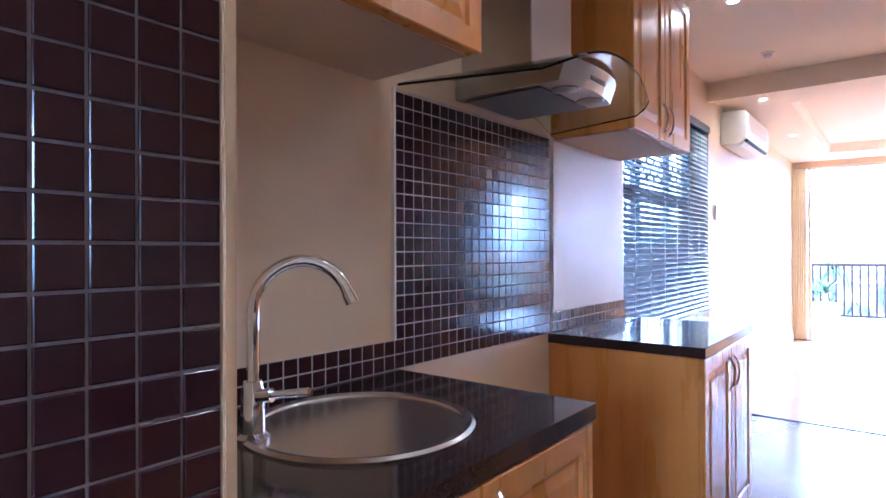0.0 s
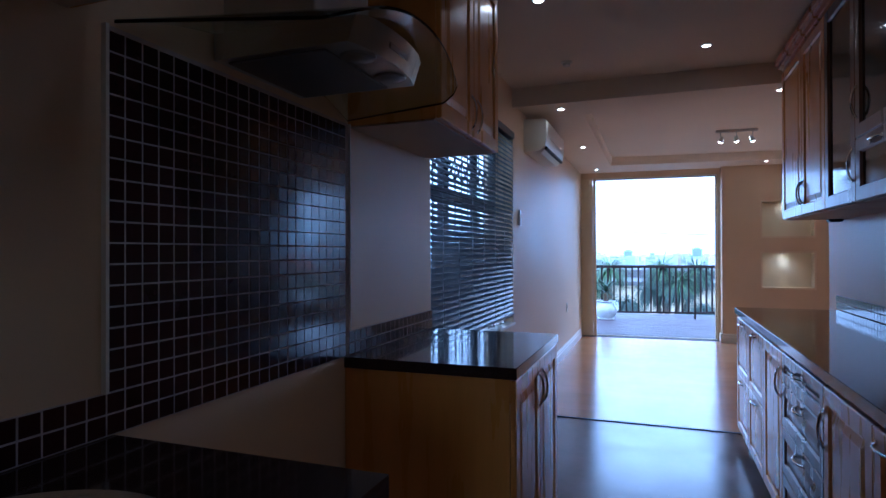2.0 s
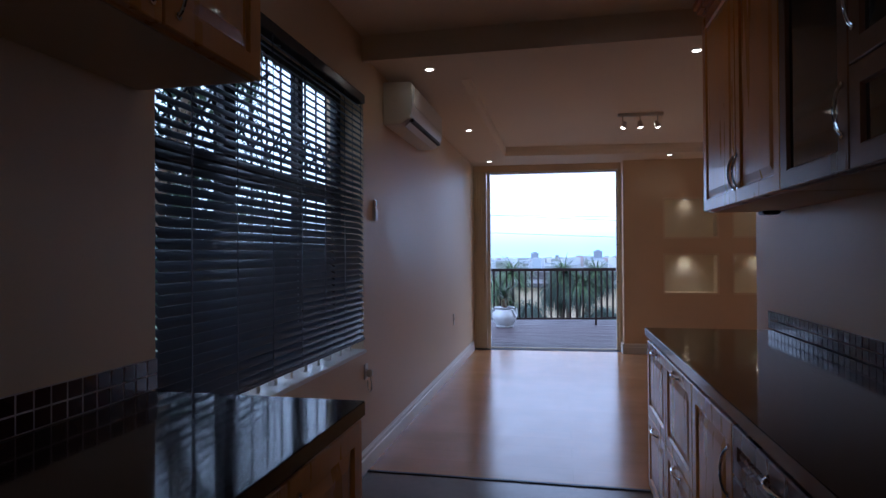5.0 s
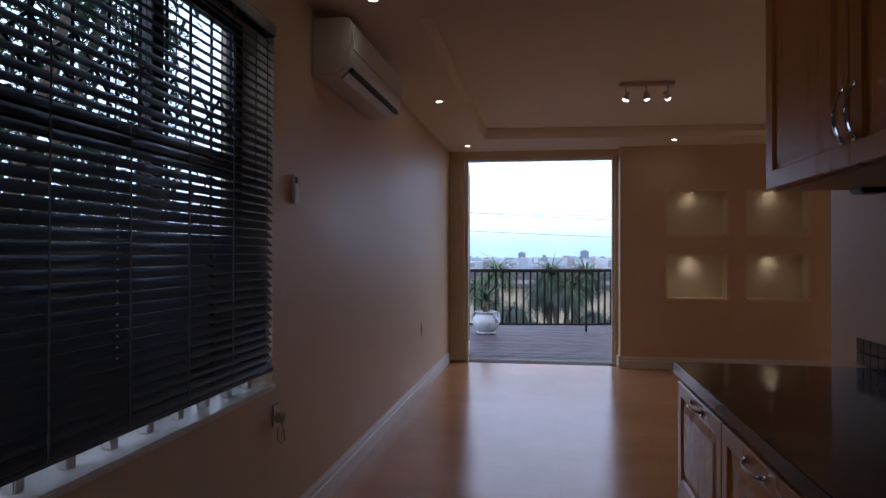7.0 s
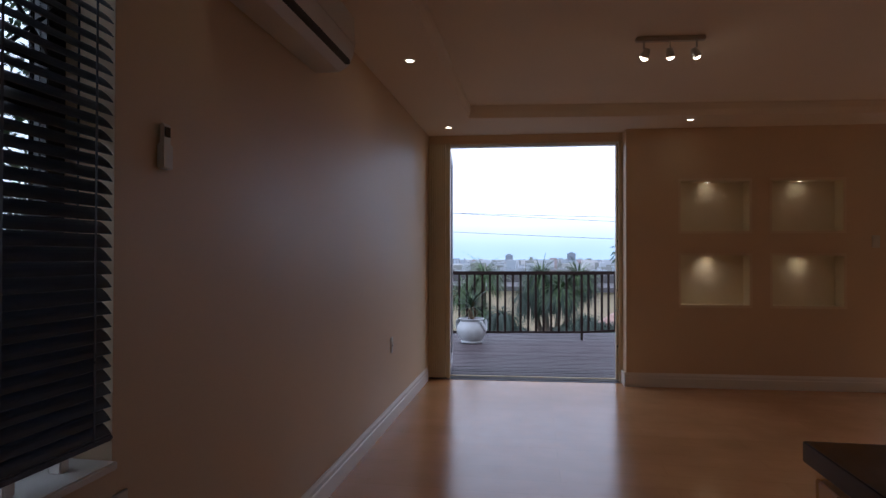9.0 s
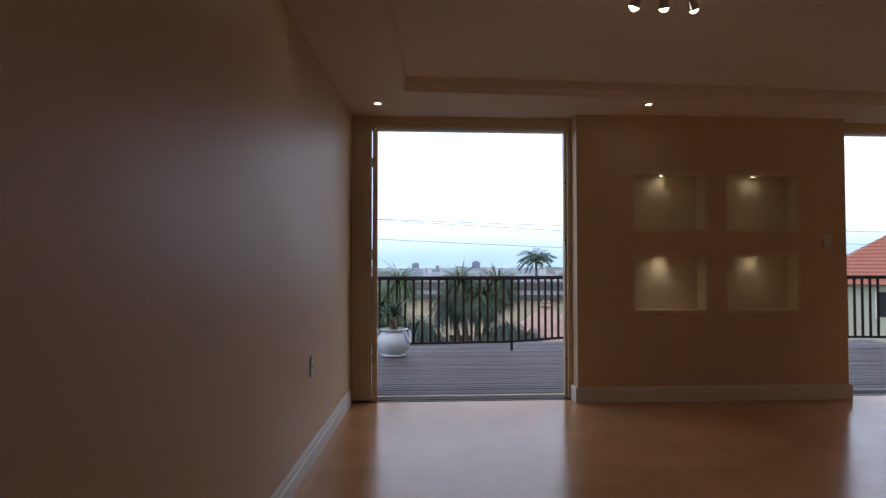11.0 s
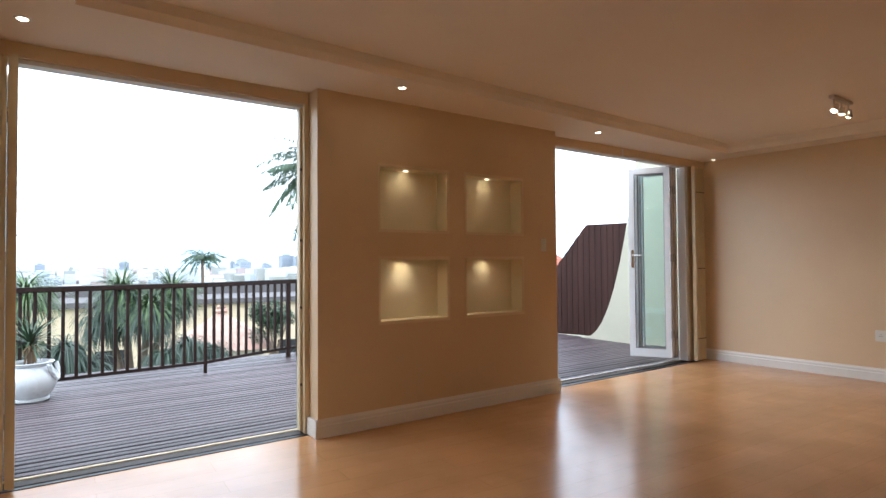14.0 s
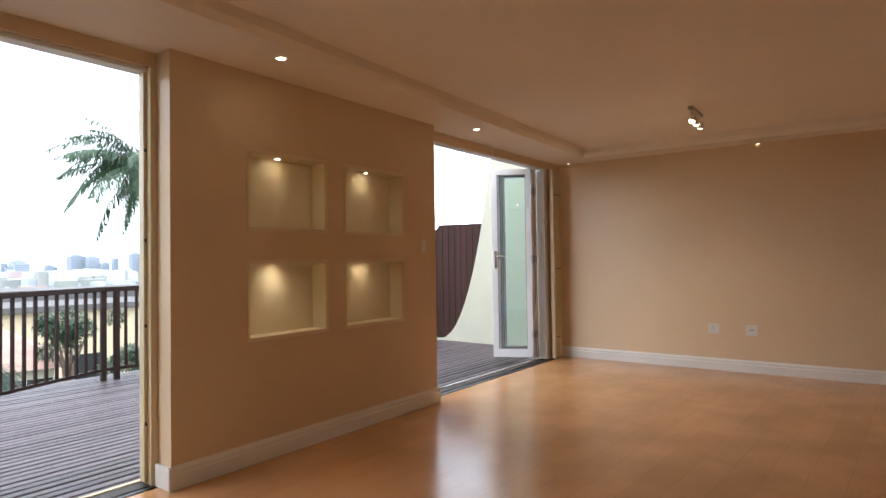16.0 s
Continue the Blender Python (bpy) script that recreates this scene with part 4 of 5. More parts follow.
for s, k, lab in ((1.95, "plug", "square white wall socket above the skirting"), (2.34, "two", "square white wall outlet with two round holes")):
    p = EAST_A + ed * s
    socket(pose(p.x, p.y, 0.47, 0, 0, ang), lab, 0.115, 0.115, k)
p = far_xy(4.10, -0.18)
socket(pose(p.x, p.y, 1.42, 0, 0, 3.15), "cream light switch on the niche wall", 0.075, 0.12, "switch")


# ---- balcony doors ----
def far_part(name, a, mat, parent, label="", bevel=0.003):
    bm = bmesh.new()
    box(bm, *a, bevel)
    return part(name, bm, mat, parent, label)


t = tagged(new("door_1"), "wide balcony opening with cream frame, folding doors pushed open", "balcony door", "", "structure")
t.matrix_basis = FAR
far_part("frame_post", (1.762, 1.80, -0.03, 0.11, 0.0, 2.45), CREAM_METAL, t)
far_part("frame_post", (1.742, 1.762, 0.01, 0.07, 0.02, 2.45), CREAM_METAL, t)
far_part("frame_post", (0.0, 0.036, 0.02, 0.11, 0.0, 2.45), WHITE, t)
far_part("frame_head", (-0.015, 1.80, 0.0, 0.10, 2.424, 2.452), WHITE, t)
far_part("sill", (-0.30, 1.80, -0.02, 0.085, -0.03, 0.008), TRACK, t, "dark sill track")
far_part("sill_lip", (-0.30, 1.80, 0.085, 0.12, -0.03, 0.014), CREAM_METAL, t, "pale outer sill lip")
far_part("track_groove", (-0.30, 1.80, -0.065, -0.02, -0.03, 0.004), BLACK, t, "dark floor track")
for z in (0.35, 0.92, 1.42, 1.95):
    far_part("bolt", (1.745, 1.755, 0.005, 0.012, z, z + 0.02), BLACK, t, bevel=0)

t = tagged(new("door_2"), "wide balcony opening with white frame, glass doors folded open", "balcony door", "", "structure")
t.matrix_basis = FAR
far_part("frame_post", (4.285, 4.32, -0.03, 0.11, 0.0, 2.45), CREAM_METAL, t)
far_part("frame_post", (6.80, 6.86, 0.0, 0.11, 0.0, 2.45), WHITE, t)
far_part("frame_head", (4.285, 6.86, 0.0, 0.10, 2.439, 2.452), WHITE, t)
far_part("sill", (4.285, 6.86, 0.0, 0.085, -0.03, 0.01), TRACK, t, "dark sill track")
far_part("sill_lip", (4.285, 6.86, 0.085, 0.11, -0.03, 0.022), WHITE, t, "white sill lip")
far_part("track_groove", (4.285, 7.02, -0.065, 0.0, -0.03, 0.004), BLACK, t, "dark floor track")


for u in (4.305, 5.51):
    far_part("pivot_pin", (u - 0.008, u + 0.008, -0.045, -0.03, 2.44, 2.52), WHITE, t, "white pivot pin")


def leaf(parent, x0, y0, x1, y1, z0=0.03, z1=2.40, handle=False):
    """A framed glass door leaf between two plan points."""
    d = Vector((x1 - x0, y1 - y0))
    L = d.length
    m = pose(x0, y0, 0, 0, 0, math.degrees(math.atan2(d.y, d.x)))
    bm = bmesh.new()
    T, F = 0.022, 0.072
    box(bm, 0, F, -T, T, z0, z1, 0.004)
    box(bm, L - F, L, -T, T, z0, z1, 0.004)
    box(bm, F, L - F, -T, T, z0, z0 + F + 0.03, 0.004)
    box(bm, F, L - F, -T, T, z1 - F, z1, 0.004)
    f = part("leaf", bm, WHITE, parent, "white framed glass leaf", m)
    bm = bmesh.new()
    box(bm, F - 0.005, L - F + 0.005, -0.005, 0.005, z0 + F, z1 - F + 0.01)
    p = part("pane", bm, DOOR_GLASS, f, "greenish glass pane")
    p.visible_shadow = False
    for q in ((F - 0.001, F + 0.007, z0 + F + 0.03, z1 - F), (L - F - 0.007, L - F + 0.001, z0 + F + 0.03, z1 - F)):
        bm = bmesh.new()
        box(bm, q[0], q[1], -T + 0.004, T - 0.004, q[2], q[3])
        part("glazing_seal", bm, GASKET, f, "grey glazing seal")
    for z in (z0 + F + 0.029, z1 - F - 0.007):
        bm = bmesh.new()
        box(bm, F + 0.007, L - F - 0.007, -T + 0.004, T - 0.004, z, z + 0.008)
        part("glazing_seal", bm, GASKET, f, "grey glazing seal")
    bm = bmesh.new()
    box(bm, -0.004, -0.0005, -T + 0.003, T - 0.003, z0 + 0.01, z1 - 0.01)
    part("edge_seal", bm, GASKET, f, "grey rubber edge seal")
    if handle:
        bm = bmesh.new()
        box(bm, L - 0.06, L - 0.03, T, T + 0.008, 1.18, 1.40, 0.003)
        tube(bm, [(L - 0.045, T, 1.33), (L - 0.045, T + 0.045, 1.33), (L - 0.17, T + 0.05, 1.33)], 0.009, 8)
        part("handle", bm, CHROME, f, "lever handle", smooth=True)
    for z in (0.3, 1.25, 2.1):
        bm = bmesh.new()
        tube(bm, [(0.0, 0.03, z), (0.0, 0.03, z + 0.09)], 0.011, 8)
        part("hinge", bm, ALU, f)


t = thing("folding_door", FAR, "white folding glass doors stacked open on the balcony", "folding door", "folding doors")
leaf(t, 6.585, 0.07, 6.345, 0.51, 0.06, 2.437, handle=True)
leaf(t, 6.65, 0.07, 6.43, 0.52, 0.06, 2.437)
leaf(t, 6.705, 0.07, 6.50, 0.53, 0.06, 2.437)
leaf(t, 6.765, 0.12, 6.60, 0.56, 0.06, 2.437)
t = thing("folding_door", FAR, "white folding glass doors seen edge-on outside", "folding door", "folding doors")
leaf(t, 0.015, 0.14, -0.025, 0.84)
leaf(t, -0.045, 0.14, -0.085, 0.84)


def trellis_gate(m, w, flip, z1=2.45):
    """A folded expanding security gate: close upright channels with linking strips."""
    t = thing("security_gate", m, "cream folded trellis security gate beside the balcony door", "security gate", "security gates")
    n = 9
    for k in range(n):
        bm = bmesh.new()
        x = k * w / n
        box(bm, x, x + w / n - 0.007, -0.016 - 0.006 * (k % 2), 0.014, 0.02, z1 - 0.01, 0.002)
        part("channel", bm, CREAM_METAL, t)
    for k, z in enumerate((0.28, 0.47, 0.70, 0.95, 1.16, 1.42, 1.64, 1.87, 2.12)):
        bm = bmesh.new()
        if k % 2 == 0:
            box(bm, 0.006, w - 0.012, -0.0235, -0.0165, z, z + 0.009)
        else:
            for j in range(n):
                box(bm, j * w / n + 0.004, j * w / n + 0.014, -0.0235, -0.0165, z, z + 0.012)
        part("link", bm, BLACK if k % 4 == 0 and flip else CREAM_METAL, t)
    bm = bmesh.new()
    box(bm, w - 0.008, w + 0.022, -0.028, 0.022, 0.015, z1, 0.004)
    part("end_post", bm, CREAM_METAL, t)
    bm = bmesh.new()
    box(bm, w - 0.002, w + 0.016, -0.034, -0.028, 1.05, 1.22, 0.002)
    part("lock_plate", bm, CREAM_METAL, t)
    return t


trellis_gate(FAR @ pose(-0.175, -0.065, 0), 0.20, False)
trellis_gate(FAR @ pose(7.09, -0.065, 0) @ Matrix.Rotation(math.pi, 4, "Z") @ Matrix.Diagonal((1, -1, 1, 1)), 0.20, True)

# ---- balcony ----
DZ = -0.035
RAIL_PTS = [Vector((-2.6, 12.03)), Vector((0.58, 12.54)), Vector((1.77, 13.15)), Vector((6.42, 13.03))]
deck = thing("deck", FAR, "weathered grey-brown timber balcony deck, rain-damp", "deck", "", "structure")
bm = bmesh.new()
box(bm, -2.5, 7.9, 0.13, 4.08, DZ - 0.15, DZ - 0.03)
part("deck_base", bm, BLACK, deck)
bm = bmesh.new()
box(bm, -5.2, 5.2, 0.0, 0.071, -0.025, 0.0)
bmesh.ops.bevel(bm, geom=[e for e in bm.edges if all(v.co.z > -0.01 for v in e.verts) and abs(e.verts[0].co.x - e.verts[1].co.x) > 1], offset=0.006, segments=1, affect="EDGES")
board = finish(bm, "deck_board", DECK)
for k in range(44):
    o = new("deck_board", board)
    o.parent = deck
    o.matrix_basis = pose(2.7 + random.uniform(-0.02, 0.02), 0.125 + k * 0.09, DZ + random.uniform(-0.0015, 0.0015))

rail = thing("balcony_railing", Matrix.Identity(4), "dark brown metal balcony railing with slim upright bars", "railing")
for a, b in zip(RAIL_PTS, RAIL_PTS[1:]):
    d = b - a
    L = d.length
    m = pose(a.x, a.y, 0, 0, 0, math.degrees(math.atan2(d.y, d.x)))
    bm = bmesh.new()
    box(bm, -0.03, L + 0.03, -0.035, 0.035, 0.985, 1.04, 0.008)
    part("handrail", bm, RAIL, rail, m=m)
    bm = bmesh.new()
    box(bm, 0, L, -0.018, 0.018, 0.075, 0.11, 0.003)
    part("bottom_rail", bm, RAIL, rail, m=m)
    n = round(L / 0.118)
    bm = bmesh.new()
    box(bm, -0.016, 0.016, -0.010, 0.010, 0.11, 0.985)
    bal = finish(bm, "baluster", RAIL)
    for k in range(1, n):
        o = new("baluster", bal)
        o.parent = rail
        o.matrix_basis = m @ pose(k * L / n, 0, 0)
for p in RAIL_PTS[:3] + [RAIL_PTS[2] + Vector((0.14, -0.003))]:
    bm = bmesh.new()
    w = 0.018 if p == RAIL_PTS[1] else 0.028
    box(bm, p.x - w, p.x + w, p.y - w, p.y + w, DZ, 0.99, 0.003)
    part("post", bm, RAIL, rail)

# boarded screen and flared wall at the far end of the balcony
t = thing("board_screen", pose(6.64, 13.08, DZ, 0, 0, -74), "dark stained boarded privacy screen with a slanted top", "fence")
n = 32
for k in range(n):
    x = k * 0.0555
    zt = lambda q: 1.06 + min(max(q, 0) / 0.72, 1.0) * 0.88
    bm = bmesh.new()
    lo = [bm.verts.new(p) for p in ((x, -0.012 - 0.01 * (k % 2), 0), (x + 0.0535, -0.012 - 0.01 * (k % 2), 0), (x + 0.0535, 0.010, 0), (x, 0.010, 0))]
    hi = [bm.verts.new((v.co.x, v.co.y, zt(v.co.x))) for v in lo]
    bm.faces.new(lo[::-1])
    bm.faces.new(hi)
    for i in range(4):
        bm.faces.new((lo[i], lo[(i + 1) % 4], hi[(i + 1) % 4], hi[i]))
    part("board", bm, FENCE, t)
for z in (0.25, 0.9):
    bm = bmesh.new()
    box(bm, 0.0, n * 0.0555, 0.012, 0.05, z, z + 0.06)
    part("cross_rail", bm, FENCE, t)

bm = bmesh.new()
pts = []
for k in range(15):
    s = k / 14
    pts.append((12.32 - 1.20 * s ** 0.62, DZ + 3.1 * s ** 1.55))
outline = [(12.32, -0.6)] + pts + [(9.80, DZ + 3.1), (9.80, -0.6)]
A = [bm.verts.new((6.60 + (12.0 - y) * 0.05, y, z)) for y, z in outline]
B = [bm.verts.new((6.85 + (12.0 - y) * 0.05, y, z)) for y, z in outline]
bm.faces.new(A)
bm.faces.new(B[::-1])
for i in range(len(A)):
    j = (i + 1) % len(A)
    bm.faces.new((A[i], B[i], B[j], A[j]))
structure("wall_balcony", bm, RENDER, "cream rendered balcony wall with a flared curved edge", "wall")

# ---- plants ----
def blade(verts, faces, origin, direction, length, width, droop, seg=5, fold=0.25):
    d = Vector(direction).normalized()
    side = d.cross(Vector((0, 0, 1)))
    side = side.normalized() if side.length > 1e-3 else Vector((1, 0, 0))
    p = Vector(origin)
    base = len(verts)
    for k in range(seg + 1):
        s = k / seg
        w = width * (0.55 + 0.9 * s) * (1 - s) ** 0.6 + 0.001
        verts.append(p - side * w)
        verts.append(p + Vector((0, 0, -w * fold)))
        verts.append(p + side * w)
        d = (d + Vector((0, 0, -droop / seg))).normalized()
        p = p + d * (length / seg)
    for k in range(seg):
        a = base + 3 * k
        faces.append((a, a + 1, a + 4, a + 3))
        faces.append((a + 1, a + 2, a + 5, a + 4))


def mesh_part(name, verts, faces, mat, parent, label=""):
    me = bpy.data.meshes.new(name)
    me.from_pydata([tuple(v) for v in verts], [], faces)
    me.materials.append(mat)
    o = new(name, me)
    o.parent = parent
    if label:
        o["label"] = label
    return o


def rosette(rng, verts, faces, c, n, length, width, droop, low=-0.3):
    for k in range(n):
        a = rng.uniform(0, 2 * math.pi)
        e = rng.uniform(low, 1.3)
        d = (math.cos(a) * math.cos(e), math.sin(a) * math.cos(e), math.sin(e))
        blade(verts, faces, c, d, length * rng.uniform(0.7, 1.1), width, droop * rng.uniform(0.6, 1.3))


def strap_tree(x, y, ground, top, heads, length, label, seed, mat=LEAF_D, width=0.017, droop=3.4, n=150, tuft=0):
    """A trunk that forks into heads of drooping strap leaves. heads: (dx, dy, z)."""
    rng = random.Random(seed)
    t = thing("strap_leaved_tree", pose(x, y, ground), label, "tree")
    bm = bmesh.new()
    for dx, dy, z in heads:
        pts = [(0, 0, 0), (dx * 0.15, dy * 0.15, (top - ground) * 0.45), (dx * 0.55, dy * 0.55, (z - ground) * 0.75), (dx, dy, z - ground)]
        tube(bm, pts, [0.13, 0.10, 0.07, 0.05], 8)
    part("trunk", bm, BARK, t, smooth=True)
    v, f = [], []
    for dx, dy, z in heads:
        rosette(rng, v, f, (dx, dy, z - ground), n * 2, length, width, droop, 0.0)
    mesh_part("crown", v, f, mat, t)
    if tuft:
        v, f = [], []
        for dx, dy, z in heads[:3]:
            rosette(rng, v, f, (dx, dy, z - ground), tuft, length * 0.85, 0.015, 1.7, 0.15)
        mesh_part("young_leaves", v, f, LEAF_G, t, "fresh green upright leaves")
    return t


def frond(rng, verts, faces, origin, az, elev, length, leaflets, leaf_len, droop=1.2, w=0.02):
    d = Vector((math.cos(az) * math.cos(elev), math.sin(az) * math.cos(elev), math.sin(elev)))
    p = Vector(origin)
    for k in range(leaflets):
        s = k / leaflets
        side = d.cross(Vector((0, 0, 1))).normalized()
        for sg in (-1, 1):
            l = leaf_len * math.sin(math.pi * min(0.12 + s * 0.86, 1)) ** 0.6
            blade(verts, faces, p, d * rng.uniform(0.5, 0.9) + side * sg * rng.uniform(0.5, 1.0) + Vector((0, 0, rng.uniform(-0.75, 0.35))), l * rng.uniform(0.85, 1.1), w, 0.9, 3)
        d = (d + Vector((0, 0, -droop / leaflets))).normalized()
        p = p + d * (length / leaflets)
    return


def feather_palm(x, y, ground, top, fronds, length, label, seed, leaflets=26, leaf_len=0.45, radius=0.14, w=0.02, only=None):
    rng = random.Random(seed)
    t = thing("feather_palm", pose(x, y, ground), label, "palm tree")
    bm = bmesh.new()
    H = top - ground
    tube(bm, [(0, 0, 0), (0.1, 0, H * 0.4), (0.05, 0, H * 0.8), (0, 0, H)], [radius * 1.3, radius, radius * 0.9, radius * 0.8], 10)
    part("trunk", bm, BARK, t, smooth=True)
    v, f = [], []
    for k in range(fronds):
        az = 2 * math.pi * k / fronds + rng.uniform(-0.2, 0.2)
        frond(rng, v, f, (0, 0, H), az, rng.uniform(-0.2, 1.15), length * rng.uniform(0.85, 1.1), leaflets, leaf_len, rng.uniform(1.1, 1.9), w)
    mesh_part("crown", v, f, LEAF, t)
    return t


strap_tree(0.28, 18.0, -3.6, 0.5, [(-0.25, 0.0, 0.72), (0.65, 0.1, 0.68), (0.2, -0.4, 0.4), (-0.5, 0.2, 0.3)], 0.88, "tall tree with drooping blue-green strap leaves", 3, n=260, width=0.012, tuft=330)
strap_tree(1.0, 16.7, -3.6, -0.5, [(0.0, 0.0, -0.22), (0.42, 0.1, -0.38), (-0.35, 0.0, -0.4)], 0.74, "low bush of drooping dark strap leaves", 4, n=330, width=0.012)
strap_tree(-0.85, 16.1, -3.6, -0.1, [(0.0, 0.0, -0.05), (-0.45, 0.1, -0.3), (0.3, 0.2, -0.4)], 0.8, "bushy strap-leaved tree below the balcony", 5, n=240, width=0.012)
strap_tree(-1.55, 19.5, -3.6, 0.4, [(0.0, 0.0, 0.7), (-0.6, 0.1, 0.2), (-0.1, 0.0, -0.4)], 1.0, "green spiky tree beyond the railing", 6, LEAF_G, n=130, droop=2.2, tuft=70)
strap_tree(-3.2, 17.0, -3.6, 0.2, [(0.0, 0.0, 0.1), (-0.6, 0.1, -0.4), (0.6, 0.0, -0.5)], 0.9, "dense green tree beyond the railing", 16, LEAF, n=130, droop=2.0)
feather_palm(9.5, 64.2, -6.0, 1.9, 40, 2.3, "tall distant palm against the skyline", 9, 24, 0.55, 0.17, 0.035)
feather_palm(5.62, 21.2, -4.0, 3.75, 52, 2.3, "tall royal palm with arching feathery fronds", 10, 74, 0.5, 0.16, 0.015)
feather_palm(2.3, 17.6, -3.6, -1.7, 12, 0.9, "young palm in the garden below", 14, 16, 0.28, 0.1, 0.018)
feather_palm(7.6, 23.2, -4.0, -2.2, 14, 1.0, "young palm by the garden wall", 17, 16, 0.3, 0.1, 0.022)


def leafy_bush(name, x, y, z, ground, r, n, label, seed, mat=LEAF, size=0.07, cat="bush"):
    rng = random.Random(seed)
    t = thing(name, pose(x, y, ground), label, cat)
    bm = bmesh.new()
    h = z - ground
    for k in range(6):
        a = k * 1.05
        tube(bm, [(0, 0, 0), (r * 0.15 * math.cos(a), r * 0.15 * math.sin(a), h * 0.6), (r * 0.6 * math.cos(a), r * 0.6 * math.sin(a), h + r * 0.3 * math.sin(k))], [0.08, 0.05, 0.015], 6)
    part("trunk", bm, BARK, t, smooth=True)
    v, f = [], []
    lumps = [(rng.gauss(0, 0.45) * r, rng.gauss(0, 0.45) * r, rng.gauss(0, 0.4) * r) for k in range(14)]
    for k in range(n):
        l = rng.choice(lumps)
        p = Vector(l) + Vector((rng.gauss(0, 1), rng.gauss(0, 1), rng.gauss(0, 1))).normalized() * r * 0.33 * rng.uniform(0.5, 1.05)
        blade(v, f, p + Vector((0, 0, h)), (rng.gauss(0, 1), rng.gauss(0, 1), rng.gauss(0, 0.6)), size * rng.uniform(1.2, 2.6), size * 0.4, 0.6, 2)
    mesh_part("crown", v, f, mat, t)


leafy_bush("shrub", 5.5, 26.7, -0.75, -3.6, 0.95, 5500, "rounded dark green shrub in the garden", 11)
leafy_bush("shrub", 6.9, 26.0, -1.9, -3.6, 0.8, 3000, "yellow-green shrub by the garden wall", 12)
leafy_bush("tree", -3.7, 5.2, 3.6, -3.0, 2.1, 18000, "leafy tree outside the kitchen window", 13, size=0.05, cat="tree")
leafy_bush("tree", -3.9, 6.6, 1.2, -3.0, 1.8, 13000, "leafy tree outside the kitchen window", 15, size=0.05, cat="tree")

# potted yucca on the deck
t = thing("plant_pot", pose(-1.09, 12.02, DZ) @ Matrix.Scale(0.92, 4), "white glazed round pot with rope-like handles and a yucca", "plant pot")
bm = bmesh.new()
lathe(bm, [(0.0, 0.0), (0.15, 0.0), (0.175, 0.012), (0.175, 0.03), (0.16, 0.04), (0.21, 0.10), (0.245, 0.19), (0.24, 0.27), (0.20, 0.335), (0.185, 0.36), (0.205, 0.385), (0.215, 0.40), (0.195, 0.405), (0.165, 0.37), (0.165, 0.34), (0.0, 0.34)], 40)
part("pot", bm, CERAMIC, t, smooth=True)
for a0_ in (-0.35, 2.79):
    bm = bmesh.new()
    for j in range(3):
        pts = []
        for k in range(15):
            s = k / 14
            a = a0_ + (s - 0.5) * 0.9
            rr = 0.232 + 0.018 * math.sin(math.pi * s) + 0.012 * math.cos(j * 2.1 + s * 12)
            z = 0.37 - 0.15 * math.sin(math.pi * s) + 0.012 * math.sin(j * 2.1 + s * 12)
            pts.append((rr * math.cos(a), rr * math.sin(a), z))
        tube(bm, pts, 0.013, 8)
    part("rope_handle", bm, CERAMIC, t, smooth=True)
bm = bmesh.new()
lathe(bm, [(0.0, 0.355), (0.1, 0.352), (0.164, 0.345)], 24)
part("soil", bm, SOIL, t)
bm = bmesh.new()
tube(bm, [(0, 0, 0.33), (0.01, 0.0, 0.45), (0.0, 0.01, 0.58)], [0.035, 0.03, 0.025], 8)
part("stem", bm, BARK, t)
rng = random.Random(21)
v, f = [], []
rosette(rng, v, f, (0, 0, 0.58), 60, 0.42, 0.014, 0.9, 0.1)
mesh_part("leaves", v, f, LEAF, t)
v, f = [], []
rosette(rng, v, f, (0, 0, 0.56), 26, 0.26, 0.013, 3.0, -0.9)
mesh_part("dry_leaves", v, f, LEAF_DRY, t, "dry hanging brown leaves")

# ---- ground, neighbours, town, sea ----
bm = bmesh.new()
ys = [-200, 9, 14, 30, 60, 140, 300, 600, 1200, 2400]
zs = [-3.6, -3.6, -3.6, -4.2, -6.5, -12, -18, -22, -24, -25]
rows = []
for y, z in zip(ys, zs):
    rows.append([bm.verts.new((x, y, z)) for x in (-4800, -600, -60, -6, 6, 60, 600, 4800)])
for a, b in zip(rows, rows[1:]):
    for k in range(7):
        bm.faces.new((a[k], a[k + 1], b[k + 1], b[k]))
structure("ground", bm, GRASS, "green hillside falling away towards the town", "ground")
bm = bmesh.new()
a = [bm.verts.new(p) for p in ((-4800, 2400, -25.2), (4800, 2400, -25.2), (4800, 4900, -25.2), (-4800, 4900, -25.2))]
bm.faces.new(a)
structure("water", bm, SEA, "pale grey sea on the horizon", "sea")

# long beige building with a grey flat roof
t = thing("apartment_building", pose(4, 35, -6, 0, 0, -6), "long beige building with a flat grey roof", "building")
bm = bmesh.new()
box(bm, -14, 12, 0, 9, 0, 5.35)
part("wall", bm, BEIGE, t)
bm = bmesh.new()
box(bm, -14.3, 12.3, -0.3, 9.3, 5.35, 5.6)
box(bm, -14, 12, 5, 9, 5.6, 6.1)
part("roof", bm, GREY_ROOF, t)
for k in range(6):
    bm = bmesh.new()
    box(bm, -12 + k * 4, -10.8 + k * 4, -0.04, 0.05, 2.2, 3.4)
    part("window", bm, DARK_PANE, t)


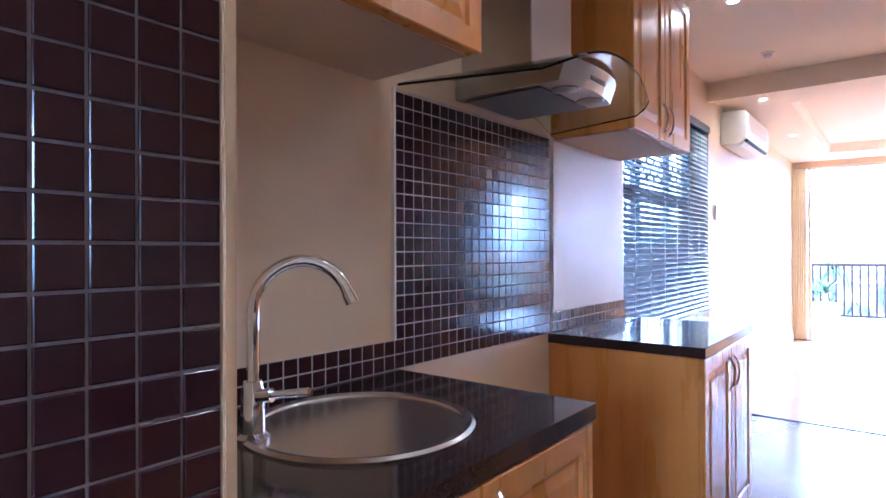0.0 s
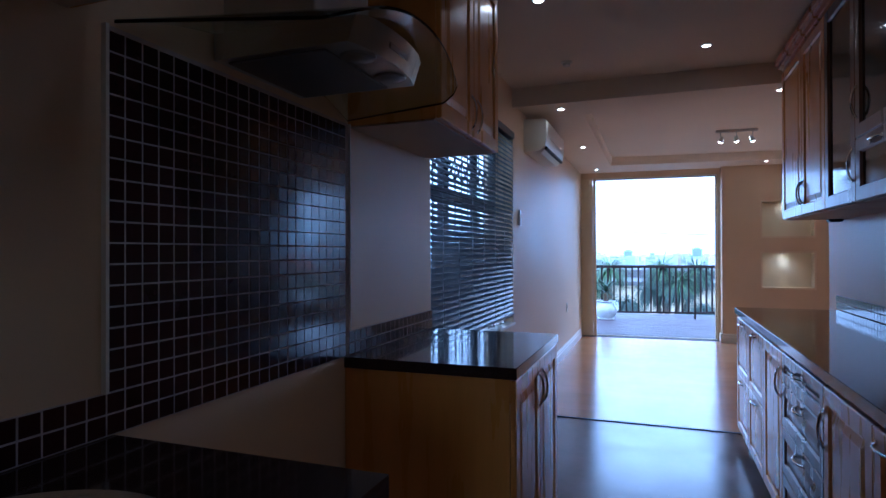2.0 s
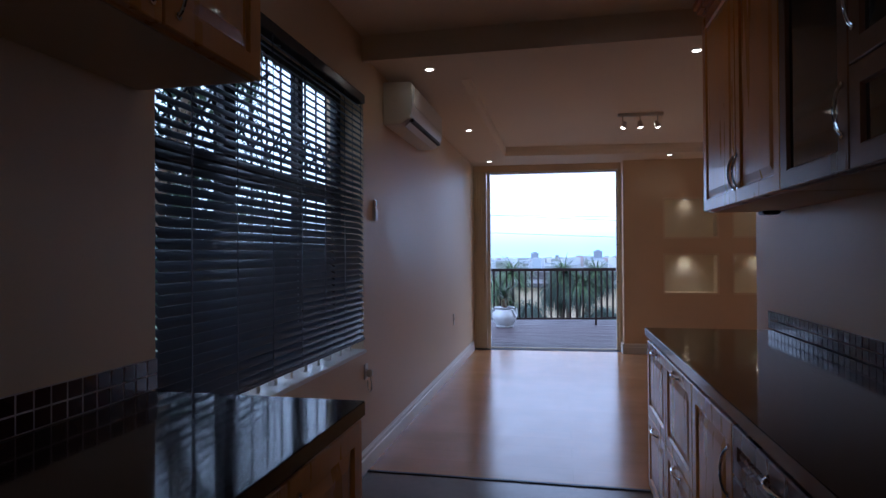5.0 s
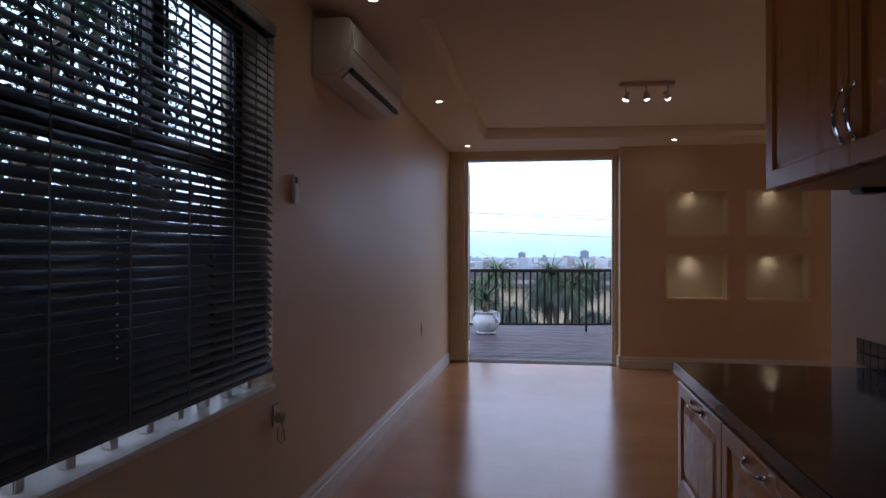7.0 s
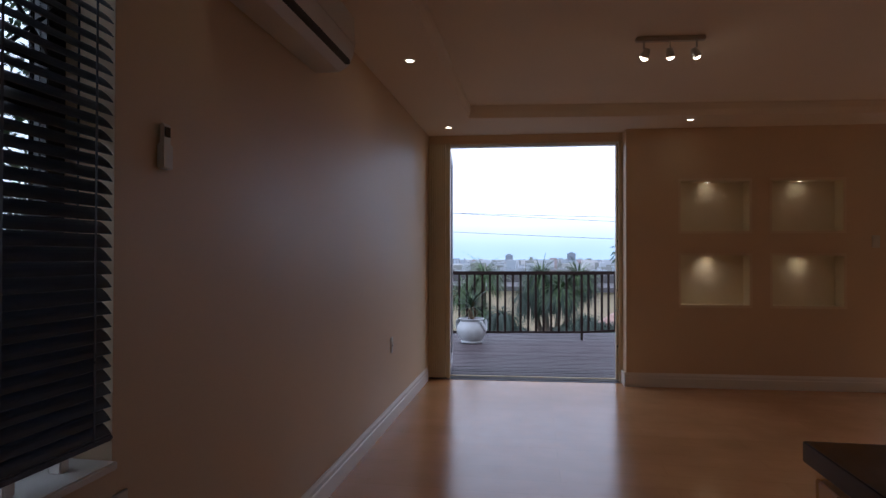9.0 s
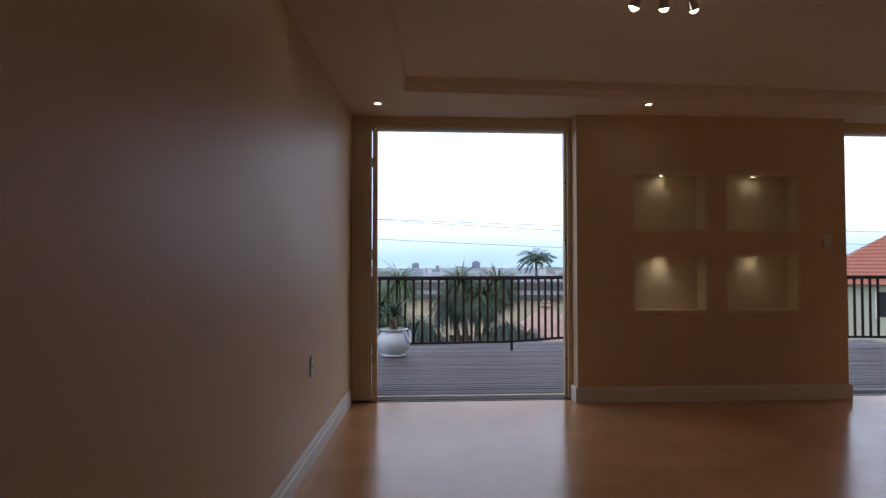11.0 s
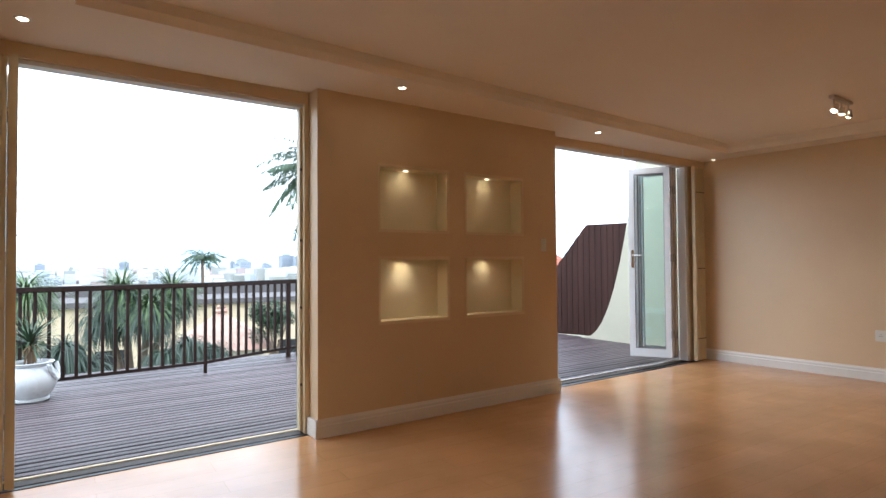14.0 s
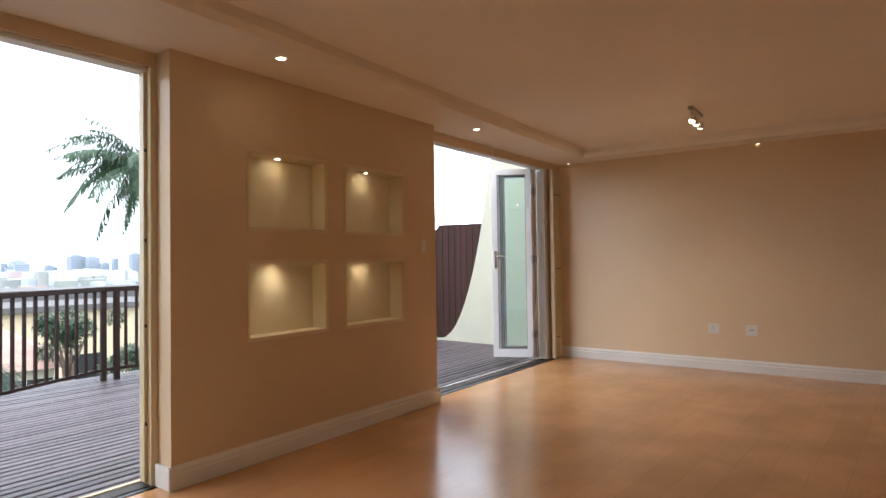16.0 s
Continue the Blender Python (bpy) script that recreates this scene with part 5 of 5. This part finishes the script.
def hip_house(x, y, z, w, d, wall_h, roof_h, mat, wall_mat, label, turn=0, over=0.4, courses=0):
    t = thing("house", pose(x, y, z, 0, 0, turn), label, "house")
    bm = bmesh.new()
    box(bm, -w / 2, w / 2, -d / 2, d / 2, 0, wall_h)
    part("wall", bm, wall_mat, t)
    bm = bmesh.new()
    W2, D2 = w / 2 + over, d / 2 + over
    r = max(W2 - D2, 0.02)
    n = max(courses, 1)
    prev = None
    for k in range(n + 1):
        s = k / n
        for lift in ((0.0,) if k in (0, n) or not courses else (0.0, 0.035)):
            q = [(-W2 + (W2 - r) * s, -D2 * (1 - s) - 0.01), (W2 - (W2 - r) * s, -D2 * (1 - s) - 0.01), (W2 - (W2 - r) * s, D2 * (1 - s) + 0.01), (-W2 + (W2 - r) * s, D2 * (1 - s) + 0.01)]
            cur = [bm.verts.new((a, b, wall_h + roof_h * s + lift)) for a, b in q]
            if prev:
                for i in range(4):
                    bm.faces.new((prev[i], prev[(i + 1) % 4], cur[(i + 1) % 4], cur[i]))
            prev = cur
    bm.faces.new(prev)
    part("roof", bm, mat, t)
    bm = bmesh.new()
    tube(bm, [(-W2 + (W2 - r), 0, wall_h + roof_h + 0.03), (W2 - (W2 - r) + 0.01, 0, wall_h + roof_h + 0.03)], 0.09, 8)
    for sx in (-1, 1):
        lathe(bm, [(0.12, 0), (0.14, 0.08), (0.05, 0.16), (0.08, 0.24), (0.0, 0.34)], 10, Matrix.Translation((sx * r, 0, wall_h + roof_h)))
    part("ridge", bm, mat, t)
    for k in range(4):
        bm = bmesh.new()
        a = -w / 2 + w * (k + 0.5) / 4
        box(bm, a - 0.35, a + 0.35, -d / 2 - 0.03, -d / 2 + 0.02, wall_h - 1.5, wall_h - 0.35)
        part("window", bm, DARK_PANE, t)
        bm = bmesh.new()
        box(bm, a - 0.42, a - 0.36, -d / 2 - 0.06, -d / 2, wall_h - 1.55, wall_h - 0.3)
        part("window_frame", bm, WHITE, t)
        bm = bmesh.new()
        box(bm, a + 0.36, a + 0.42, -d / 2 - 0.06, -d / 2, wall_h - 1.55, wall_h - 0.3)
        part("window_frame", bm, WHITE, t)
    return t


hip_house(4.1, 29.0, -4.0, 3.0, 2.8, 2.1, 1.25, TERRACOTTA, RENDER, "small pavilion with a faded terracotta hipped roof", -12)
hip_house(22.5, 33.0, -4.0, 7.5, 7.0, 4.3, 2.5, ORANGE_TILE, RENDER, "white house with an orange clay-tiled roof", -30, courses=14)
bm = bmesh.new()
box(bm, -9, 9, 24.0, 24.25, -4.0, -2.55)
tagged(part("garden_wall", bm, BEIGE), "cream garden wall among the trees", "garden wall")

# overhead wires
for x0_, z0_, x1_, z1_ in ((-2.04, 3.35, 7.53, 2.80), (-2.04, 3.42, 7.53, 3.11), (-2.52, 2.43, 7.53, 1.98)):
    bm = bmesh.new()
    g_ = (z1_ - z0_) / (x1_ - x0_)
    pts = []
    for i in range(21):
        x = -20 + 4.1 * i
        pts.append((x, 33, z0_ + g_ * (x - x0_) + 0.0006 * (x - x0_) * (x - x1_)))
    tube(bm, pts, 0.012, 5)
    tagged(part("overhead_wire", bm, WIRE), "thin dark overhead wire crossing the sky", "wire", "overhead wires")

for x in (-20.0, 62.0):
    t = thing("utility_pole", pose(x, 33, -5), "tall wooden pole carrying overhead wires", "utility pole", "utility poles")
    bm = bmesh.new()
    tube(bm, [(0, 0, 0), (0, 0, 9.6)], [0.16, 0.11], 10)
    part("pole", bm, BARK, t)
    bm = bmesh.new()
    box(bm, -0.06, 0.06, -0.9, 0.9, 8.4, 8.55, 0.01)
    part("cross_arm", bm, BARK, t)

# towers and the town
rng = random.Random(5)
def tower(x, y, w, top, setback=0.0):
    t = thing("tower_block", pose(x, y, -25), "hazy distant city tower block", "tower block", "city towers")
    bm = bmesh.new()
    box(bm, -w / 2, w / 2, -w / 2, w / 2, 0, top + 25)
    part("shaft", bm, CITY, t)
    bm = bmesh.new()
    box(bm, -w / 4, w / 4, -w / 4, w / 4, top + 25, top + 25 + w * 0.12)
    part("plant_room", bm, CITY, t)
    n = int((top + 25) / 3.5)
    bm = bmesh.new()
    for k in range(1, n):
        box(bm, -w / 2 * 0.92, w / 2 * 0.92, -w / 2 - 0.3, -w / 2 + 0.2, k * 3.5, k * 3.5 + 1.2)
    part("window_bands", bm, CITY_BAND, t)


for px, w, top in ((413, 16, 457), (530, 17, 454), (470, 11, 467), (578, 10, 466), (712, 22, 454), (698, 8, 459), (745, 9, 457), (660, 12, 462), (610, 9, 465)):
    k = (px - 784) / 1020
    dx, dy = 0.301 + 0.953 * k, 0.953 - 0.301 * k
    tower(-0.6 + dx * 1400, 4.5 + dy * 1400, w * 1.15, 1.3 + (459 - top) / 1020 * 1400)
for px, w, top in ((35, 20, 457), (12, 9, 461), (140, 24, 450), (168, 18, 452), (190, 12, 462), (208, 9, 455), (243, 15, 447), (255, 10, 458), (95, 16, 468), (310, 18, 456), (345, 12, 462)):
    k = (px - 784) / 1020
    dx, dy = 0.761 + 0.6485 * k, 0.6485 - 0.761 * k
    tower(-0.7 + dx * 1400, 5.8 + dy * 1400, w * 1.37, 1.3 + (467 - top) / 1020 * 1400)
v, f = [], []
for k in range(9000):
    a = radians(rng.uniform(-28, 62))
    r = rng.uniform(420, 2200)
    x, y = r * math.sin(a), r * math.cos(a)
    w, d = rng.uniform(2, 7.5), rng.uniform(2, 7.5)
    g = -10 - 15 * min(r / 900, 1)
    h = min(g + rng.uniform(4, 10) + (rng.random() ** 6) * 14, 0.8 - r * 0.0065 + rng.random() ** 4 * r * 0.006)
    g = min(g, h - 3)
    b = len(v)
    v += [(x - w, y - d, g - 6), (x + w, y - d, g - 6), (x + w, y + d, g - 6), (x - w, y + d, g - 6), (x - w, y - d, h), (x + w, y - d, h), (x + w, y + d, h), (x - w, y + d, h)]
    f += [(b, b + 1, b + 5, b + 4), (b + 1, b + 2, b + 6, b + 5), (b + 2, b + 3, b + 7, b + 6), (b + 3, b, b + 4, b + 7), (b + 4, b + 5, b + 6, b + 7)]
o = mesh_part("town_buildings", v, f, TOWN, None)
tagged(o, "hazy pale roofs and blocks of the distant town", "town", "", "stuff")
